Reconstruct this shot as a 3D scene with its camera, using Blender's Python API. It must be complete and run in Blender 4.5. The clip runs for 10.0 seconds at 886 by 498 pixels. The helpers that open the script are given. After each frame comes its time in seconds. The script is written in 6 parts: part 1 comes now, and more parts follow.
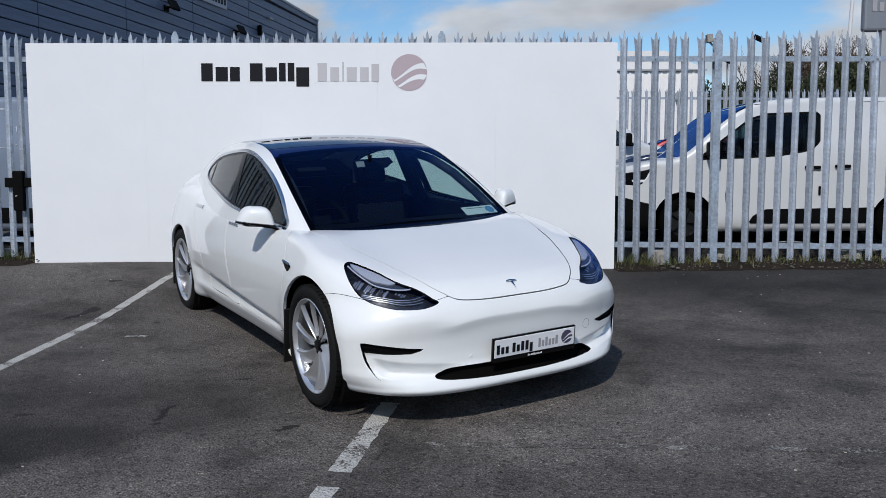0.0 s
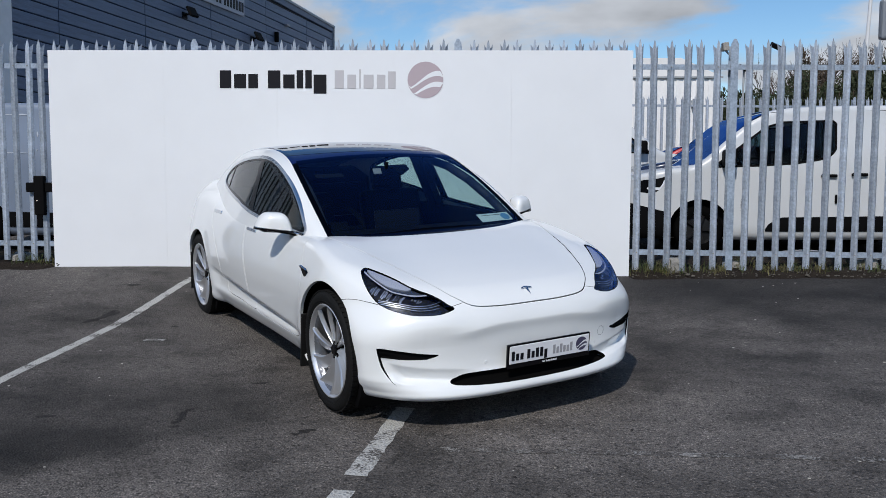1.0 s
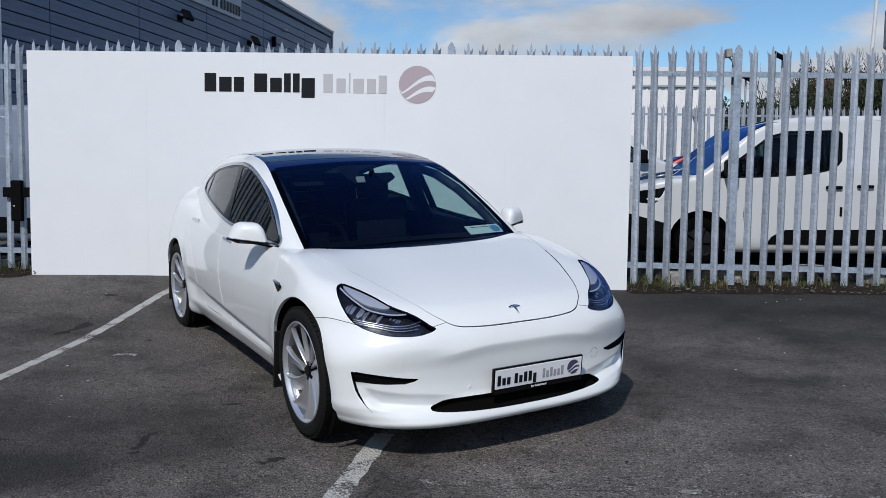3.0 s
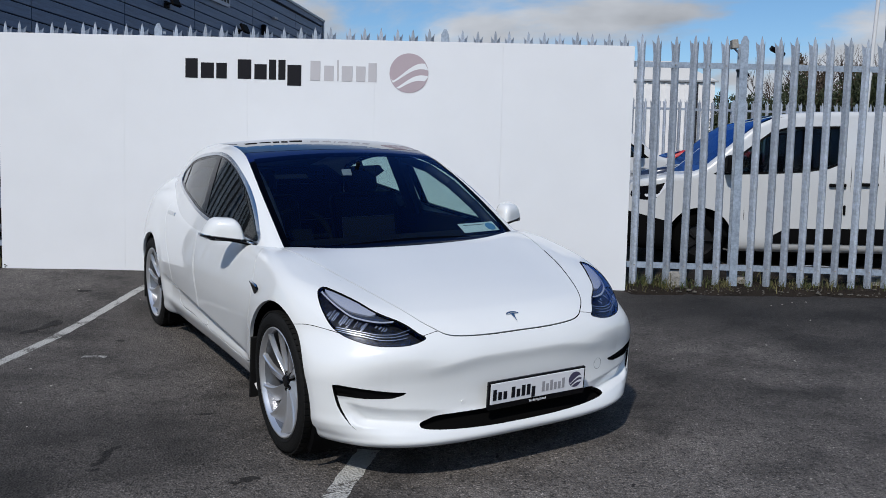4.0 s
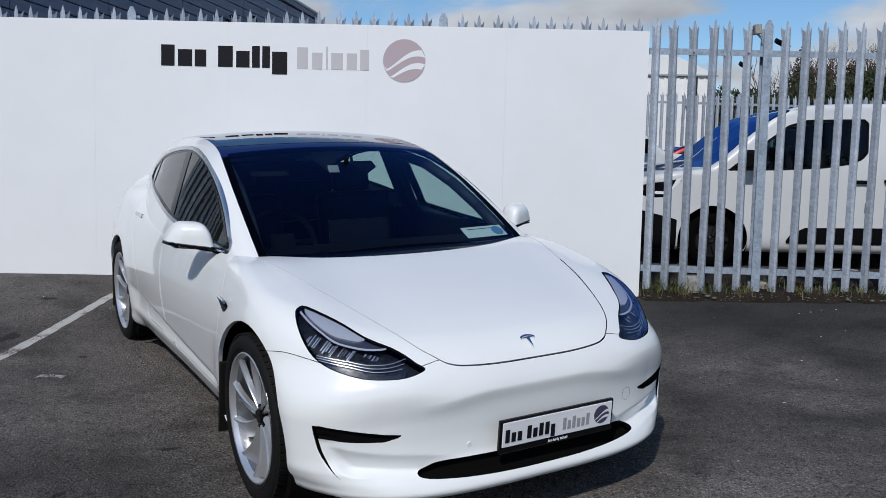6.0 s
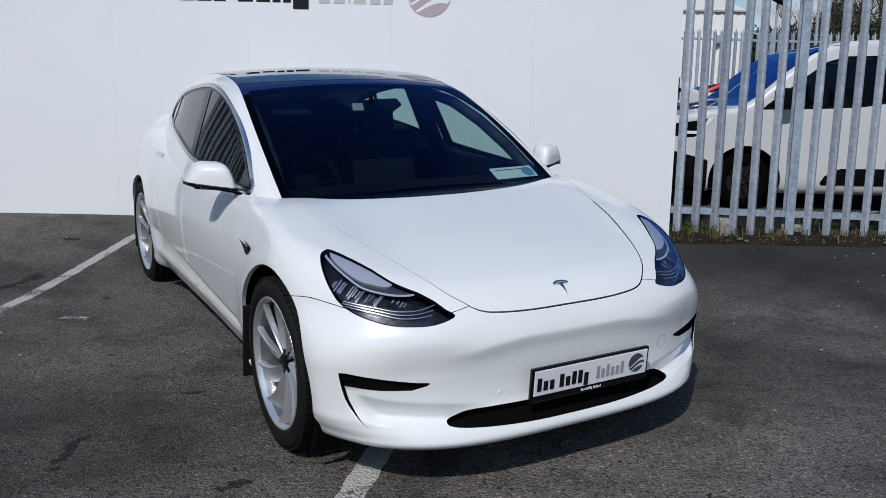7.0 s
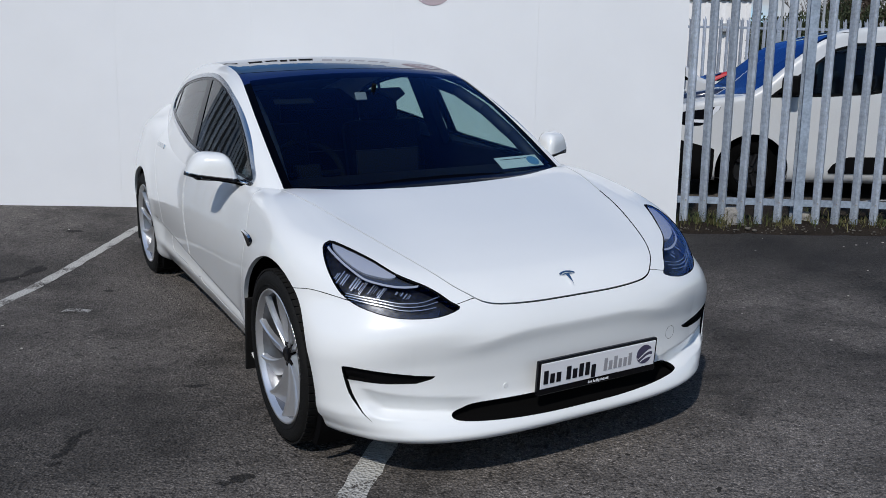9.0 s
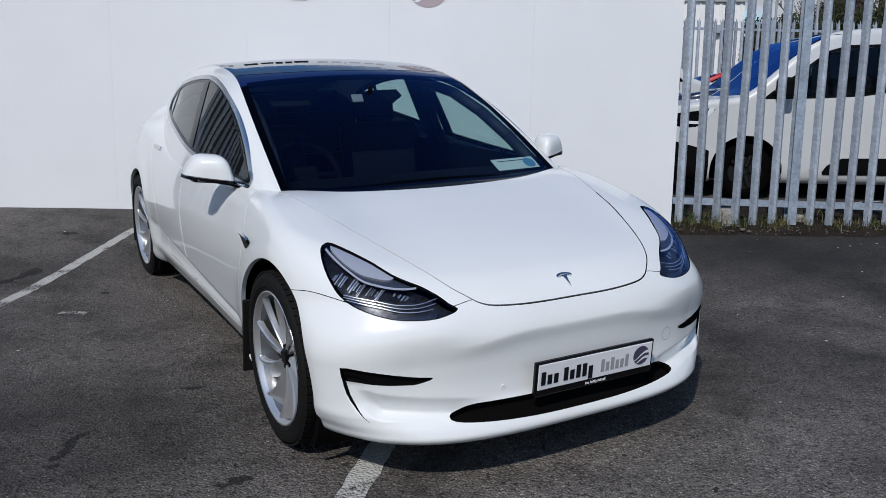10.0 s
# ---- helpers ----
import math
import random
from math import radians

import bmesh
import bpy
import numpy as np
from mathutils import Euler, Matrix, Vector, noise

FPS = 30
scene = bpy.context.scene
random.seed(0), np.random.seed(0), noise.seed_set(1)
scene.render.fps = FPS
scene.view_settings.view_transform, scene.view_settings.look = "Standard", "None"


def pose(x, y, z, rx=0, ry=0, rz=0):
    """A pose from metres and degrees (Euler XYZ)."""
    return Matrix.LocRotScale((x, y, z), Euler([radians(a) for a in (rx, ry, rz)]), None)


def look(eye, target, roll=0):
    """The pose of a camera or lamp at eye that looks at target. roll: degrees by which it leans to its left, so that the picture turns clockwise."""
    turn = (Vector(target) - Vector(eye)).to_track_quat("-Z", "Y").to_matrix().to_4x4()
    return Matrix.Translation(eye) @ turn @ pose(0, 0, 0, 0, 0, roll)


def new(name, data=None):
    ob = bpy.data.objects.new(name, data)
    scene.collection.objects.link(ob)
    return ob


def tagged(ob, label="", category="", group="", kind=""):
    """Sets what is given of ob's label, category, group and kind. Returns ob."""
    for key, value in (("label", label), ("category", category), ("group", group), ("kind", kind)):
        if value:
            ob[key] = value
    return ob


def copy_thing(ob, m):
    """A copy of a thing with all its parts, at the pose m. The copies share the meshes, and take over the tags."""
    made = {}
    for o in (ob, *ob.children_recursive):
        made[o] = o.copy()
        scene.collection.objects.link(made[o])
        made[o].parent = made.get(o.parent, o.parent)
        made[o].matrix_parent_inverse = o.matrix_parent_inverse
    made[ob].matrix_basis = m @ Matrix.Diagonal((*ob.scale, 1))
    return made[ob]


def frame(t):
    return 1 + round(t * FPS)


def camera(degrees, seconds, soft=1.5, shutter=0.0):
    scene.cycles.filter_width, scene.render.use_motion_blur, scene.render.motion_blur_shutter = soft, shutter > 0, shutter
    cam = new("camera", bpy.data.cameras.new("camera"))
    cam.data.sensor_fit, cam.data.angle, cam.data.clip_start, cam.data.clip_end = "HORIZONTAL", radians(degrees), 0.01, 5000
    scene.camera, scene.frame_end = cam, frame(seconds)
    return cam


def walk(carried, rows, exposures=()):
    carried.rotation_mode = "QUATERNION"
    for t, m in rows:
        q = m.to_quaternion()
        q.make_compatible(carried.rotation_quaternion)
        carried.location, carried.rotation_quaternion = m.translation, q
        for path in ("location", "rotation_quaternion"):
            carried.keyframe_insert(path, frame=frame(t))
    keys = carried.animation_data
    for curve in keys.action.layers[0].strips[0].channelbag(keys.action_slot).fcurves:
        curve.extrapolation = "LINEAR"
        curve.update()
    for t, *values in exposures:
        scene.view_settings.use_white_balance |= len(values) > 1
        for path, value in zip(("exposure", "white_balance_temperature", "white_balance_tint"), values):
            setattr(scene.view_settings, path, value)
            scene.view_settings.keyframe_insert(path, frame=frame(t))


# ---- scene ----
cam = camera(54.4, 10.0, soft=0.65)
# The car stands on a yard that rises gently towards the fence; rows are given from the middle of its front axle.
CAR = Matrix(((0.83521, -0.54973, -0.01459, 0), (0.54794, 0.83416, -0.06280, 0), (0.04670, 0.04446, 0.99792, 0), (0, 0, 0, 1)))
PATH = [
    (0, (-2.585, -4.272, 1.559), (-1.575, -2.572, 1.252), -1.1),
    (0.5, (-2.605, -4.278, 1.564), (-1.624, -2.561, 1.265), -1.3),
    (1, (-2.614, -4.304, 1.568), (-1.632, -2.587, 1.276), -0.9),
    (1.5, (-2.58, -4.3, 1.572), (-1.602, -2.578, 1.288), -0.8),
    (2, (-2.486, -4.289, 1.576), (-1.505, -2.569, 1.298), -0.6),
    (2.5, (-2.443, -4.199, 1.569), (-1.466, -2.475, 1.297), -0.6),
    (4, (-2.201, -3.749, 1.548), (-1.2, -2.043, 1.255), 0.3),
    (4.5, (-2.133, -3.587, 1.548), (-1.146, -1.873, 1.251), 0.6),
    (5, (-2.109, -3.439, 1.542), (-1.126, -1.72, 1.264), 0.4),
    (5.5, (-2.021, -3.318, 1.531), (-1.017, -1.612, 1.245), 0.4),
    (6, (-1.907, -3.197, 1.516), (-0.897, -1.497, 1.213), 0.3),
    (6.2, (-1.903, -3.167, 1.519), (-0.917, -1.47, 1.136), 0.3),
    (7.5, (-1.845, -3.034, 1.494), (-0.895, -1.331, 1.049), 0.2),
    (8, (-1.837, -3.031, 1.494), (-0.893, -1.327, 1.041), 0.1),
    (8.5, (-1.838, -3.023, 1.493), (-0.898, -1.318, 1.034), -0.1),
    (9, (-1.84, -3.027, 1.49), (-0.899, -1.323, 1.03), -0.1),
    (9.5, (-1.848, -3.028, 1.492), (-0.897, -1.33, 1.032), -0.1),
    (10, (-1.853, -3.029, 1.494), (-0.901, -1.331, 1.037), -0.1),
]
walk(cam, [(t, CAR @ look(eye, target, roll)) for t, eye, target, roll in PATH],
     exposures=((0.0, 0.13), (2.0, 0.15), (4.5, 0.05), (6.0, 0.07), (7.5, 0.02), (10.0, 0.02)))

# ---- world ----
random.seed(11)
world = bpy.data.worlds.new("world")
scene.world = world
world.use_nodes = True
wn, wl = world.node_tree.nodes, world.node_tree.links
SUN_FROM = Vector((-0.28, -1.0, 0.98)).normalized()
sky = wn.new("ShaderNodeTexSky")
sky.sky_type, sky.sun_disc = "NISHITA", False
sky.sun_elevation = math.asin(SUN_FROM.z)
sky.sun_rotation = math.atan2(SUN_FROM.x, SUN_FROM.y)
sky.air_density, sky.dust_density, sky.ozone_density = 1.0, 0.15, 4.0
coord = wn.new("ShaderNodeTexCoord")
split = wn.new("ShaderNodeSeparateXYZ")
wl.new(coord.outputs["Generated"], split.inputs[0])
lift = wn.new("ShaderNodeMath")
lift.operation, lift.inputs[1].default_value = "ADD", 0.22
wl.new(split.outputs["Z"], lift.inputs[0])
flat_x, flat_y = wn.new("ShaderNodeMath"), wn.new("ShaderNodeMath")
for node, axis in ((flat_x, "X"), (flat_y, "Y")):
    node.operation = "DIVIDE"
    wl.new(split.outputs[axis], node.inputs[0])
    wl.new(lift.outputs[0], node.inputs[1])
plane = wn.new("ShaderNodeCombineXYZ")
wl.new(flat_x.outputs[0], plane.inputs[0])
wl.new(flat_y.outputs[0], plane.inputs[1])
cloud = wn.new("ShaderNodeTexNoise")
cloud.inputs["Scale"].default_value, cloud.inputs["Detail"].default_value, cloud.inputs["Roughness"].default_value = 1.15, 8, 0.55
cloud.inputs["Distortion"].default_value = 0.3
wl.new(plane.outputs[0], cloud.inputs["Vector"])
cover = wn.new("ShaderNodeMapRange")
cover.inputs["From Min"].default_value, cover.inputs["From Max"].default_value = 0.45, 0.57
cover.interpolation_type = "SMOOTHSTEP"
wl.new(cloud.outputs["Fac"], cover.inputs["Value"])
shade = wn.new("ShaderNodeTexNoise")
shade.inputs["Scale"].default_value, shade.inputs["Detail"].default_value = 2.6, 5
wl.new(plane.outputs[0], shade.inputs["Vector"])
tone = wn.new("ShaderNodeMapRange")
tone.inputs["From Min"].default_value, tone.inputs["From Max"].default_value = 0.3, 0.7
tone.inputs["To Min"].default_value, tone.inputs["To Max"].default_value = 3.4, 5.7
wl.new(shade.outputs["Fac"], tone.inputs["Value"])
white = wn.new("ShaderNodeVectorMath")
white.operation = "SCALE"
white.inputs[0].default_value = (0.91, 0.97, 1.07)
wl.new(tone.outputs[0], white.inputs["Scale"])
mix = wn.new("ShaderNodeMix")
mix.data_type = "RGBA"
low_down = wn.new("ShaderNodeMapRange")
low_down.interpolation_type = "SMOOTHSTEP"
low_down.inputs["From Min"].default_value, low_down.inputs["From Max"].default_value = 0.22, 0.60
low_down.inputs["To Min"].default_value, low_down.inputs["To Max"].default_value = 1.0, 0.0
wl.new(split.outputs["Z"], low_down.inputs["Value"])
share = wn.new("ShaderNodeMath")
share.operation = "MULTIPLY"
wl.new(cover.outputs[0], share.inputs[0])
wl.new(low_down.outputs[0], share.inputs[1])
wl.new(share.outputs[0], mix.inputs["Factor"])
deep = wn.new("ShaderNodeHueSaturation")
deep.inputs["Saturation"].default_value, deep.inputs["Value"].default_value = 1.15, 0.92
wl.new(sky.outputs[0], deep.inputs["Color"])
wl.new(deep.outputs[0], mix.inputs["A"])
wl.new(white.outputs[0], mix.inputs["B"])
wl.new(mix.outputs["Result"], wn["Background"].inputs["Color"])
wn["Background"].inputs["Strength"].default_value = 0.11
sun = new("sun", bpy.data.lights.new("sun", "SUN"))
sun.data.energy, sun.data.angle, sun.data.color = 3.05, radians(1.6), (1.0, 0.955, 0.895)
sun.matrix_world = look(SUN_FROM * 60, (0, 0, 0))
scene.view_settings.exposure = 0.0


# ---- materials ----
def material(name, base, rough=0.6, metal=0.0, vary=0.0, scale=6.0, bump=0.0, fine=60.0, coat=0.0, spec=0.5, stain=None, stretch=(1, 1, 1)):
    """A surface with grain and stains: vary is the strength of the wide unevenness, bump that of the fine relief."""
    m = bpy.data.materials.new(name)
    m.use_nodes = True
    n, l = m.node_tree.nodes, m.node_tree.links
    p = n["Principled BSDF"]
    p.inputs["Base Color"].default_value = (*base, 1)
    p.inputs["Roughness"].default_value, p.inputs["Metallic"].default_value = rough, metal
    p.inputs["Coat Weight"].default_value, p.inputs["Coat Roughness"].default_value = coat, 0.03
    p.inputs["Specular IOR Level"].default_value = spec
    if vary or bump or stain:
        tc, mp = n.new("ShaderNodeTexCoord"), n.new("ShaderNodeMapping")
        mp.inputs["Scale"].default_value = stretch
        l.new(tc.outputs["Object"], mp.inputs[0])
    if vary or stain:
        wide, small = n.new("ShaderNodeTexNoise"), n.new("ShaderNodeTexNoise")
        wide.inputs["Scale"].default_value, wide.inputs["Detail"].default_value = scale, 6
        small.inputs["Scale"].default_value, small.inputs["Detail"].default_value = fine, 3
        l.new(mp.outputs[0], wide.inputs["Vector"])
        l.new(mp.outputs[0], small.inputs["Vector"])
        both = n.new("ShaderNodeMath")
        both.operation = "ADD"
        l.new(wide.outputs["Fac"], both.inputs[0])
        l.new(small.outputs["Fac"], both.inputs[1])
        ramp = n.new("ShaderNodeMapRange")
        ramp.inputs["From Min"].default_value, ramp.inputs["From Max"].default_value = 0.7, 1.3
        l.new(both.outputs[0], ramp.inputs["Value"])
        blend = n.new("ShaderNodeMix")
        blend.data_type = "RGBA"
        other = stain or tuple(c * (1 - vary) for c in base)
        up = tuple(min(0.95, c * (1 + 0.6 * vary)) for c in base)
        blend.inputs["A"].default_value, blend.inputs["B"].default_value = (*other, 1), (*up, 1)
        l.new(ramp.outputs[0], blend.inputs["Factor"])
        l.new(blend.outputs["Result"], p.inputs["Base Color"])
    if bump:
        grain, b = n.new("ShaderNodeTexNoise"), n.new("ShaderNodeBump")
        grain.inputs["Scale"].default_value, grain.inputs["Detail"].default_value = fine, 4
        l.new(mp.outputs[0], grain.inputs["Vector"])
        b.inputs["Strength"].default_value, b.inputs["Distance"].default_value = bump, 0.01
        l.new(grain.outputs["Fac"], b.inputs["Height"])
        l.new(b.outputs[0], p.inputs["Normal"])
    return m


def pane_material(name, tint, gloss=0.02, ior=1.5, sheen=(1, 1, 1), rise=5.0):
    """Thin glass: tinted see-through, with a mirror share that grows at a slant."""
    m = bpy.data.materials.new(name)
    m.use_nodes = True
    n, l = m.node_tree.nodes, m.node_tree.links
    n.remove(n["Principled BSDF"])
    clear, shine, mixer = n.new("ShaderNodeBsdfTransparent"), n.new("ShaderNodeBsdfGlossy"), n.new("ShaderNodeMixShader")
    slope, power, f = n.new("ShaderNodeLayerWeight"), n.new("ShaderNodeMath"), n.new("ShaderNodeMapRange")
    slope.inputs["Blend"].default_value = 0.5
    power.operation, power.inputs[1].default_value = "POWER", rise
    l.new(slope.outputs["Facing"], power.inputs[0])
    l.new(power.outputs[0], f.inputs["Value"])
    f.inputs["To Min"].default_value = ((ior - 1) / (ior + 1))**2 * 0.75
    clear.inputs[0].default_value = (*tint, 1)
    shine.inputs["Roughness"].default_value, shine.inputs["Color"].default_value = gloss, (*sheen, 1)
    l.new(f.outputs[0], mixer.inputs[0])
    l.new(clear.outputs[0], mixer.inputs[1])
    l.new(shine.outputs[0], mixer.inputs[2])
    l.new(mixer.outputs[0], n["Material Output"].inputs["Surface"])
    return m


PAINT = material("pearl_white_paint", (0.770, 0.790, 0.792), 0.28, 0.0, coat=1.0, vary=0.03, scale=2.0, fine=900)
GAP = material("dark_gap", (0.003, 0.003, 0.003), 0.95, spec=0.05)
BLACK_GLOSS = material("gloss_black_plastic", (0.004, 0.004, 0.005), 0.12, spec=0.22)
BLACK = material("black_plastic", (0.004, 0.004, 0.0045), 0.6, bump=0.1, fine=300, spec=0.05)
RUBBER = material("tyre_rubber", (0.0075, 0.0075, 0.0075), 0.75, vary=0.4, scale=9, bump=0.25, fine=160, spec=0.2)
CHROME = material("chrome", (0.78, 0.79, 0.80), 0.12, 1.0)
SATIN = material("satin_trim", (0.72, 0.73, 0.75), 0.22, 1.0)
RIM = material("silver_alloy", (0.70, 0.71, 0.73), 0.30, 0.80, vary=0.06, scale=4, fine=200, coat=0.3)
# silver like the rim, darkened for the shade between the spokes
BARREL = material("shaded_silver_barrel", (0.24, 0.245, 0.26), 0.34, 0.85, vary=0.12, scale=6)
RIM_DARK = material("dark_alloy", (0.10, 0.10, 0.105), 0.45, 0.5)
DISC = material("brake_disc_steel", (0.42, 0.41, 0.40), 0.35, 1.0, vary=0.2, scale=8)
CALIPER = material("red_caliper_paint", (0.55, 0.03, 0.02), 0.35, coat=0.5)
# the windscreen's sheen is coloured blue to stand for the mirrored sky
WINDSCREEN = pane_material("windscreen_glass", (0.62, 0.73, 0.74), 0.015, 1.40, (0.30, 0.50, 1.0), 4.0)
SIDE_GLASS = pane_material("side_window_glass", (0.53, 0.70, 0.66), 0.015, 1.6)
ROOF_GLASS = pane_material("dark_roof_glass", (0.004, 0.005, 0.012), 0.02, 1.8, (0.92, 0.95, 1.0), 3.0)
TINT_BAND = pane_material("tinted_band", (0.05, 0.08, 0.22), 0.02, 1.6, (0.25, 0.45, 1.0))
BORDER = material("black_screen_border", (0.0008, 0.0010, 0.0025), 0.06, spec=0.03)
COATED = material("blue_coated_glass", (0.004, 0.009, 0.070), 0.06, spec=0.45)
# blue sky reflection on the lens, put into its sheen colour
LENS_GLASS = pane_material("lamp_lens", (0.90, 0.93, 0.97), 0.02, 1.45, (0.16, 0.36, 0.95), 4.0)
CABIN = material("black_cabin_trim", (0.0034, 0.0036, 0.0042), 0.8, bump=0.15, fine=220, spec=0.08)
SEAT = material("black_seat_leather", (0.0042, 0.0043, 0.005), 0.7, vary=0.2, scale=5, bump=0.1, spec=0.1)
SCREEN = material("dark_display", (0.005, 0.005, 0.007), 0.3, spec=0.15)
PLATE_WHITE = material("plate_white", (0.72, 0.73, 0.76), 0.35)
INK = material("black_ink", (0.006, 0.006, 0.009), 0.5, spec=0.2)
GREY_INK = material("grey_ink", (0.30, 0.30, 0.32), 0.5)
MAUVE_INK = material("mauve_ink", (0.40, 0.33, 0.36), 0.5)
INDIGO_INK = material("indigo_ink", (0.055, 0.05, 0.095), 0.4)
BOARD_WHITE = material("board_white", (0.72, 0.74, 0.765), 0.5, vary=0.025, scale=0.8, fine=3)
GALV = material("galvanised_steel", (0.33, 0.39, 0.47), 0.45, 0.35, vary=0.35, scale=9, fine=40)
# wide soft stains, pale worn places and a darker band along the fence: middle, half widths, tone
TONED_PLACES = ((3.4, 3.05, 4.6, 0.85, 0.42), (3.2, 2.1, 2.1, 0.9, 0.84), (3.1, -0.7, 1.2, 0.8, 0.95), (2.75, 0.55, 1.0, 0.5, 0.92), (-2.05, -1.02, 0.62, 0.30, 0.40), (-2.35, -1.25, 0.50, 0.22, 0.55), (-1.8, -0.45, 0.9, 0.5, 0.80), (-2.2, -0.15, 0.6, 0.4, 0.84),
               (-3.05, 1.75, 0.5, 0.45, 0.70), (-1.75, -1.62, 0.6, 0.3, 1.35), (1.85, 1.4, 0.45, 0.5, 1.22), (2.4, 0.86, 0.5, 0.22, 1.35), (2.1, 0.25, 0.8, 0.4, 1.15), (1.1, -0.8, 1.2, 0.9, 1.38), (-0.9, -1.3, 0.8, 0.5, 1.25))


def asphalt_material(name="asphalt", tone=1.0, places=()):
    """Worn asphalt: stone speckle, wide pale wear, and dark oil stains with soft edges."""
    m = material(name, (0.05, 0.05, 0.05), 0.85, bump=0.0, vary=0.3, scale=0.9, fine=190, spec=0.35)
    n, l = m.node_tree.nodes, m.node_tree.links
    p = n["Principled BSDF"]
    tc = n.new("ShaderNodeTexCoord")

    def tex(scale, detail, rough, lo, hi, a, b):
        t, r = n.new("ShaderNodeTexNoise"), n.new("ShaderNodeMapRange")
        t.inputs["Scale"].default_value, t.inputs["Detail"].default_value, t.inputs["Roughness"].default_value = scale, detail, rough
        l.new(tc.outputs["Object"], t.inputs["Vector"])
        r.inputs["From Min"].default_value, r.inputs["From Max"].default_value, r.inputs["To Min"].default_value, r.inputs["To Max"].default_value = lo, hi, a, b
        l.new(t.outputs["Fac"], r.inputs["Value"])
        return r.outputs[0]

    def times(a, b):
        k = n.new("ShaderNodeMath")
        k.operation = "MULTIPLY"
        l.new(a, k.inputs[0])
        l.new(b, k.inputs[1])
        return k.outputs[0]
    wear = tex(0.55, 7, 0.6, 0.36, 0.66, 0.52, 1.42)
    patch = tex(2.1, 6, 0.62, 0.36, 0.47, 0.62, 1.0)
    speck = tex(130.0, 2, 0.75, 0.36, 0.64, 0.45, 1.5)
    chip = tex(75.0, 3, 0.75, 0.56, 0.72, 0.9, 2.7)
    pits = tex(48.0, 4, 0.7, 0.38, 0.47, 0.30, 1.0)
    stones = tex(30.0, 2, 0.6, 0.55, 0.70, 1.0, 1.35)
    blotch = tex(9.0, 5, 0.65, 0.3, 0.7, 0.82, 1.18)
    shade = times(times(times(wear, patch), times(speck, chip)), times(blotch, times(pits, stones)))
    if places:
        ragged = n.new("ShaderNodeTexNoise")
        ragged.inputs["Scale"].default_value, ragged.inputs["Detail"].default_value = 2.3, 5
        l.new(tc.outputs["Object"], ragged.inputs["Vector"])
        shift, off = n.new("ShaderNodeVectorMath"), n.new("ShaderNodeVectorMath")
        off.operation, off.inputs[1].default_value, off.inputs[2].default_value = "MULTIPLY_ADD", (0.5, 0.5, 0), (-0.25, -0.25, 0)
        l.new(ragged.outputs["Color"], off.inputs[0])
        l.new(tc.outputs["Object"], shift.inputs[0])
        l.new(off.outputs[0], shift.inputs[1])
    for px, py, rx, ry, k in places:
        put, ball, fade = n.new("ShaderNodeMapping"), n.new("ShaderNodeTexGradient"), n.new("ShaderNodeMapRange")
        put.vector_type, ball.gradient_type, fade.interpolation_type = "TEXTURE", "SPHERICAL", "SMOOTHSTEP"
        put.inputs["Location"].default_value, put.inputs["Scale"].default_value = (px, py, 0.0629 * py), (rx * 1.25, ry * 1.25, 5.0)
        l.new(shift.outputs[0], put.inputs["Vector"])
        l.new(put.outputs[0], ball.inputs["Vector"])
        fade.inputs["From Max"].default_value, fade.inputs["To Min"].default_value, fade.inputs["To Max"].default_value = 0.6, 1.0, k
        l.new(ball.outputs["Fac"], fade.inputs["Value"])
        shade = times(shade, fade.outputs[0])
    scale = n.new("ShaderNodeVectorMath")
    scale.operation = "SCALE"
    scale.inputs[0].default_value = (0.0800 * tone, 0.0725 * tone, 0.0670 * tone)
    l.new(shade, scale.inputs["Scale"])
    l.new(scale.outputs[0], p.inputs["Base Color"])
    cells, b = n.new("ShaderNodeTexVoronoi"), n.new("ShaderNodeBump")
    cells.inputs["Scale"].default_value = 85.0
    l.new(tc.outputs["Object"], cells.inputs["Vector"])
    b.inputs["Strength"].default_value, b.inputs["Distance"].default_value = 0.9, 0.008
    l.new(cells.outputs["Distance"], b.inputs["Height"])
    l.new(b.outputs[0], p.inputs["Normal"])
    return m


ASPHALT = asphalt_material(places=TONED_PLACES)


def line_material(name, paint, bare):
    """Road paint worn through to the stones: bare is the share of asphalt that shows."""
    m = asphalt_material(name)
    n, l = m.node_tree.nodes, m.node_tree.links
    p = n["Principled BSDF"]
    under = p.inputs["Base Color"].links[0].from_socket
    tc, fine, wide, total, edge, blend = (n.new("ShaderNode" + k) for k in ("TexCoord", "TexNoise", "TexNoise", "Math", "MapRange", "Mix"))
    fine.inputs["Scale"].default_value, fine.inputs["Detail"].default_value, fine.inputs["Roughness"].default_value = 75.0, 4, 0.7
    wide.inputs["Scale"].default_value, wide.inputs["Detail"].default_value = 7.0, 4
    l.new(tc.outputs["Object"], fine.inputs["Vector"])
    l.new(tc.outputs["Object"], wide.inputs["Vector"])
    total.operation = "ADD"
    l.new(fine.outputs["Fac"], total.inputs[0])
    l.new(wide.outputs["Fac"], total.inputs[1])
    edge.inputs["From Min"].default_value, edge.inputs["From Max"].default_value = 0.62 + bare * 0.75, 0.76 + bare * 0.75
    l.new(total.outputs[0], edge.inputs["Value"])
    blend.data_type = "RGBA"
    l.new(edge.outputs[0], blend.inputs["Factor"])
    l.new(under, blend.inputs["A"])
    blend.inputs["B"].default_value = (*paint, 1)
    l.new(blend.outputs["Result"], p.inputs["Base Color"])
    return m


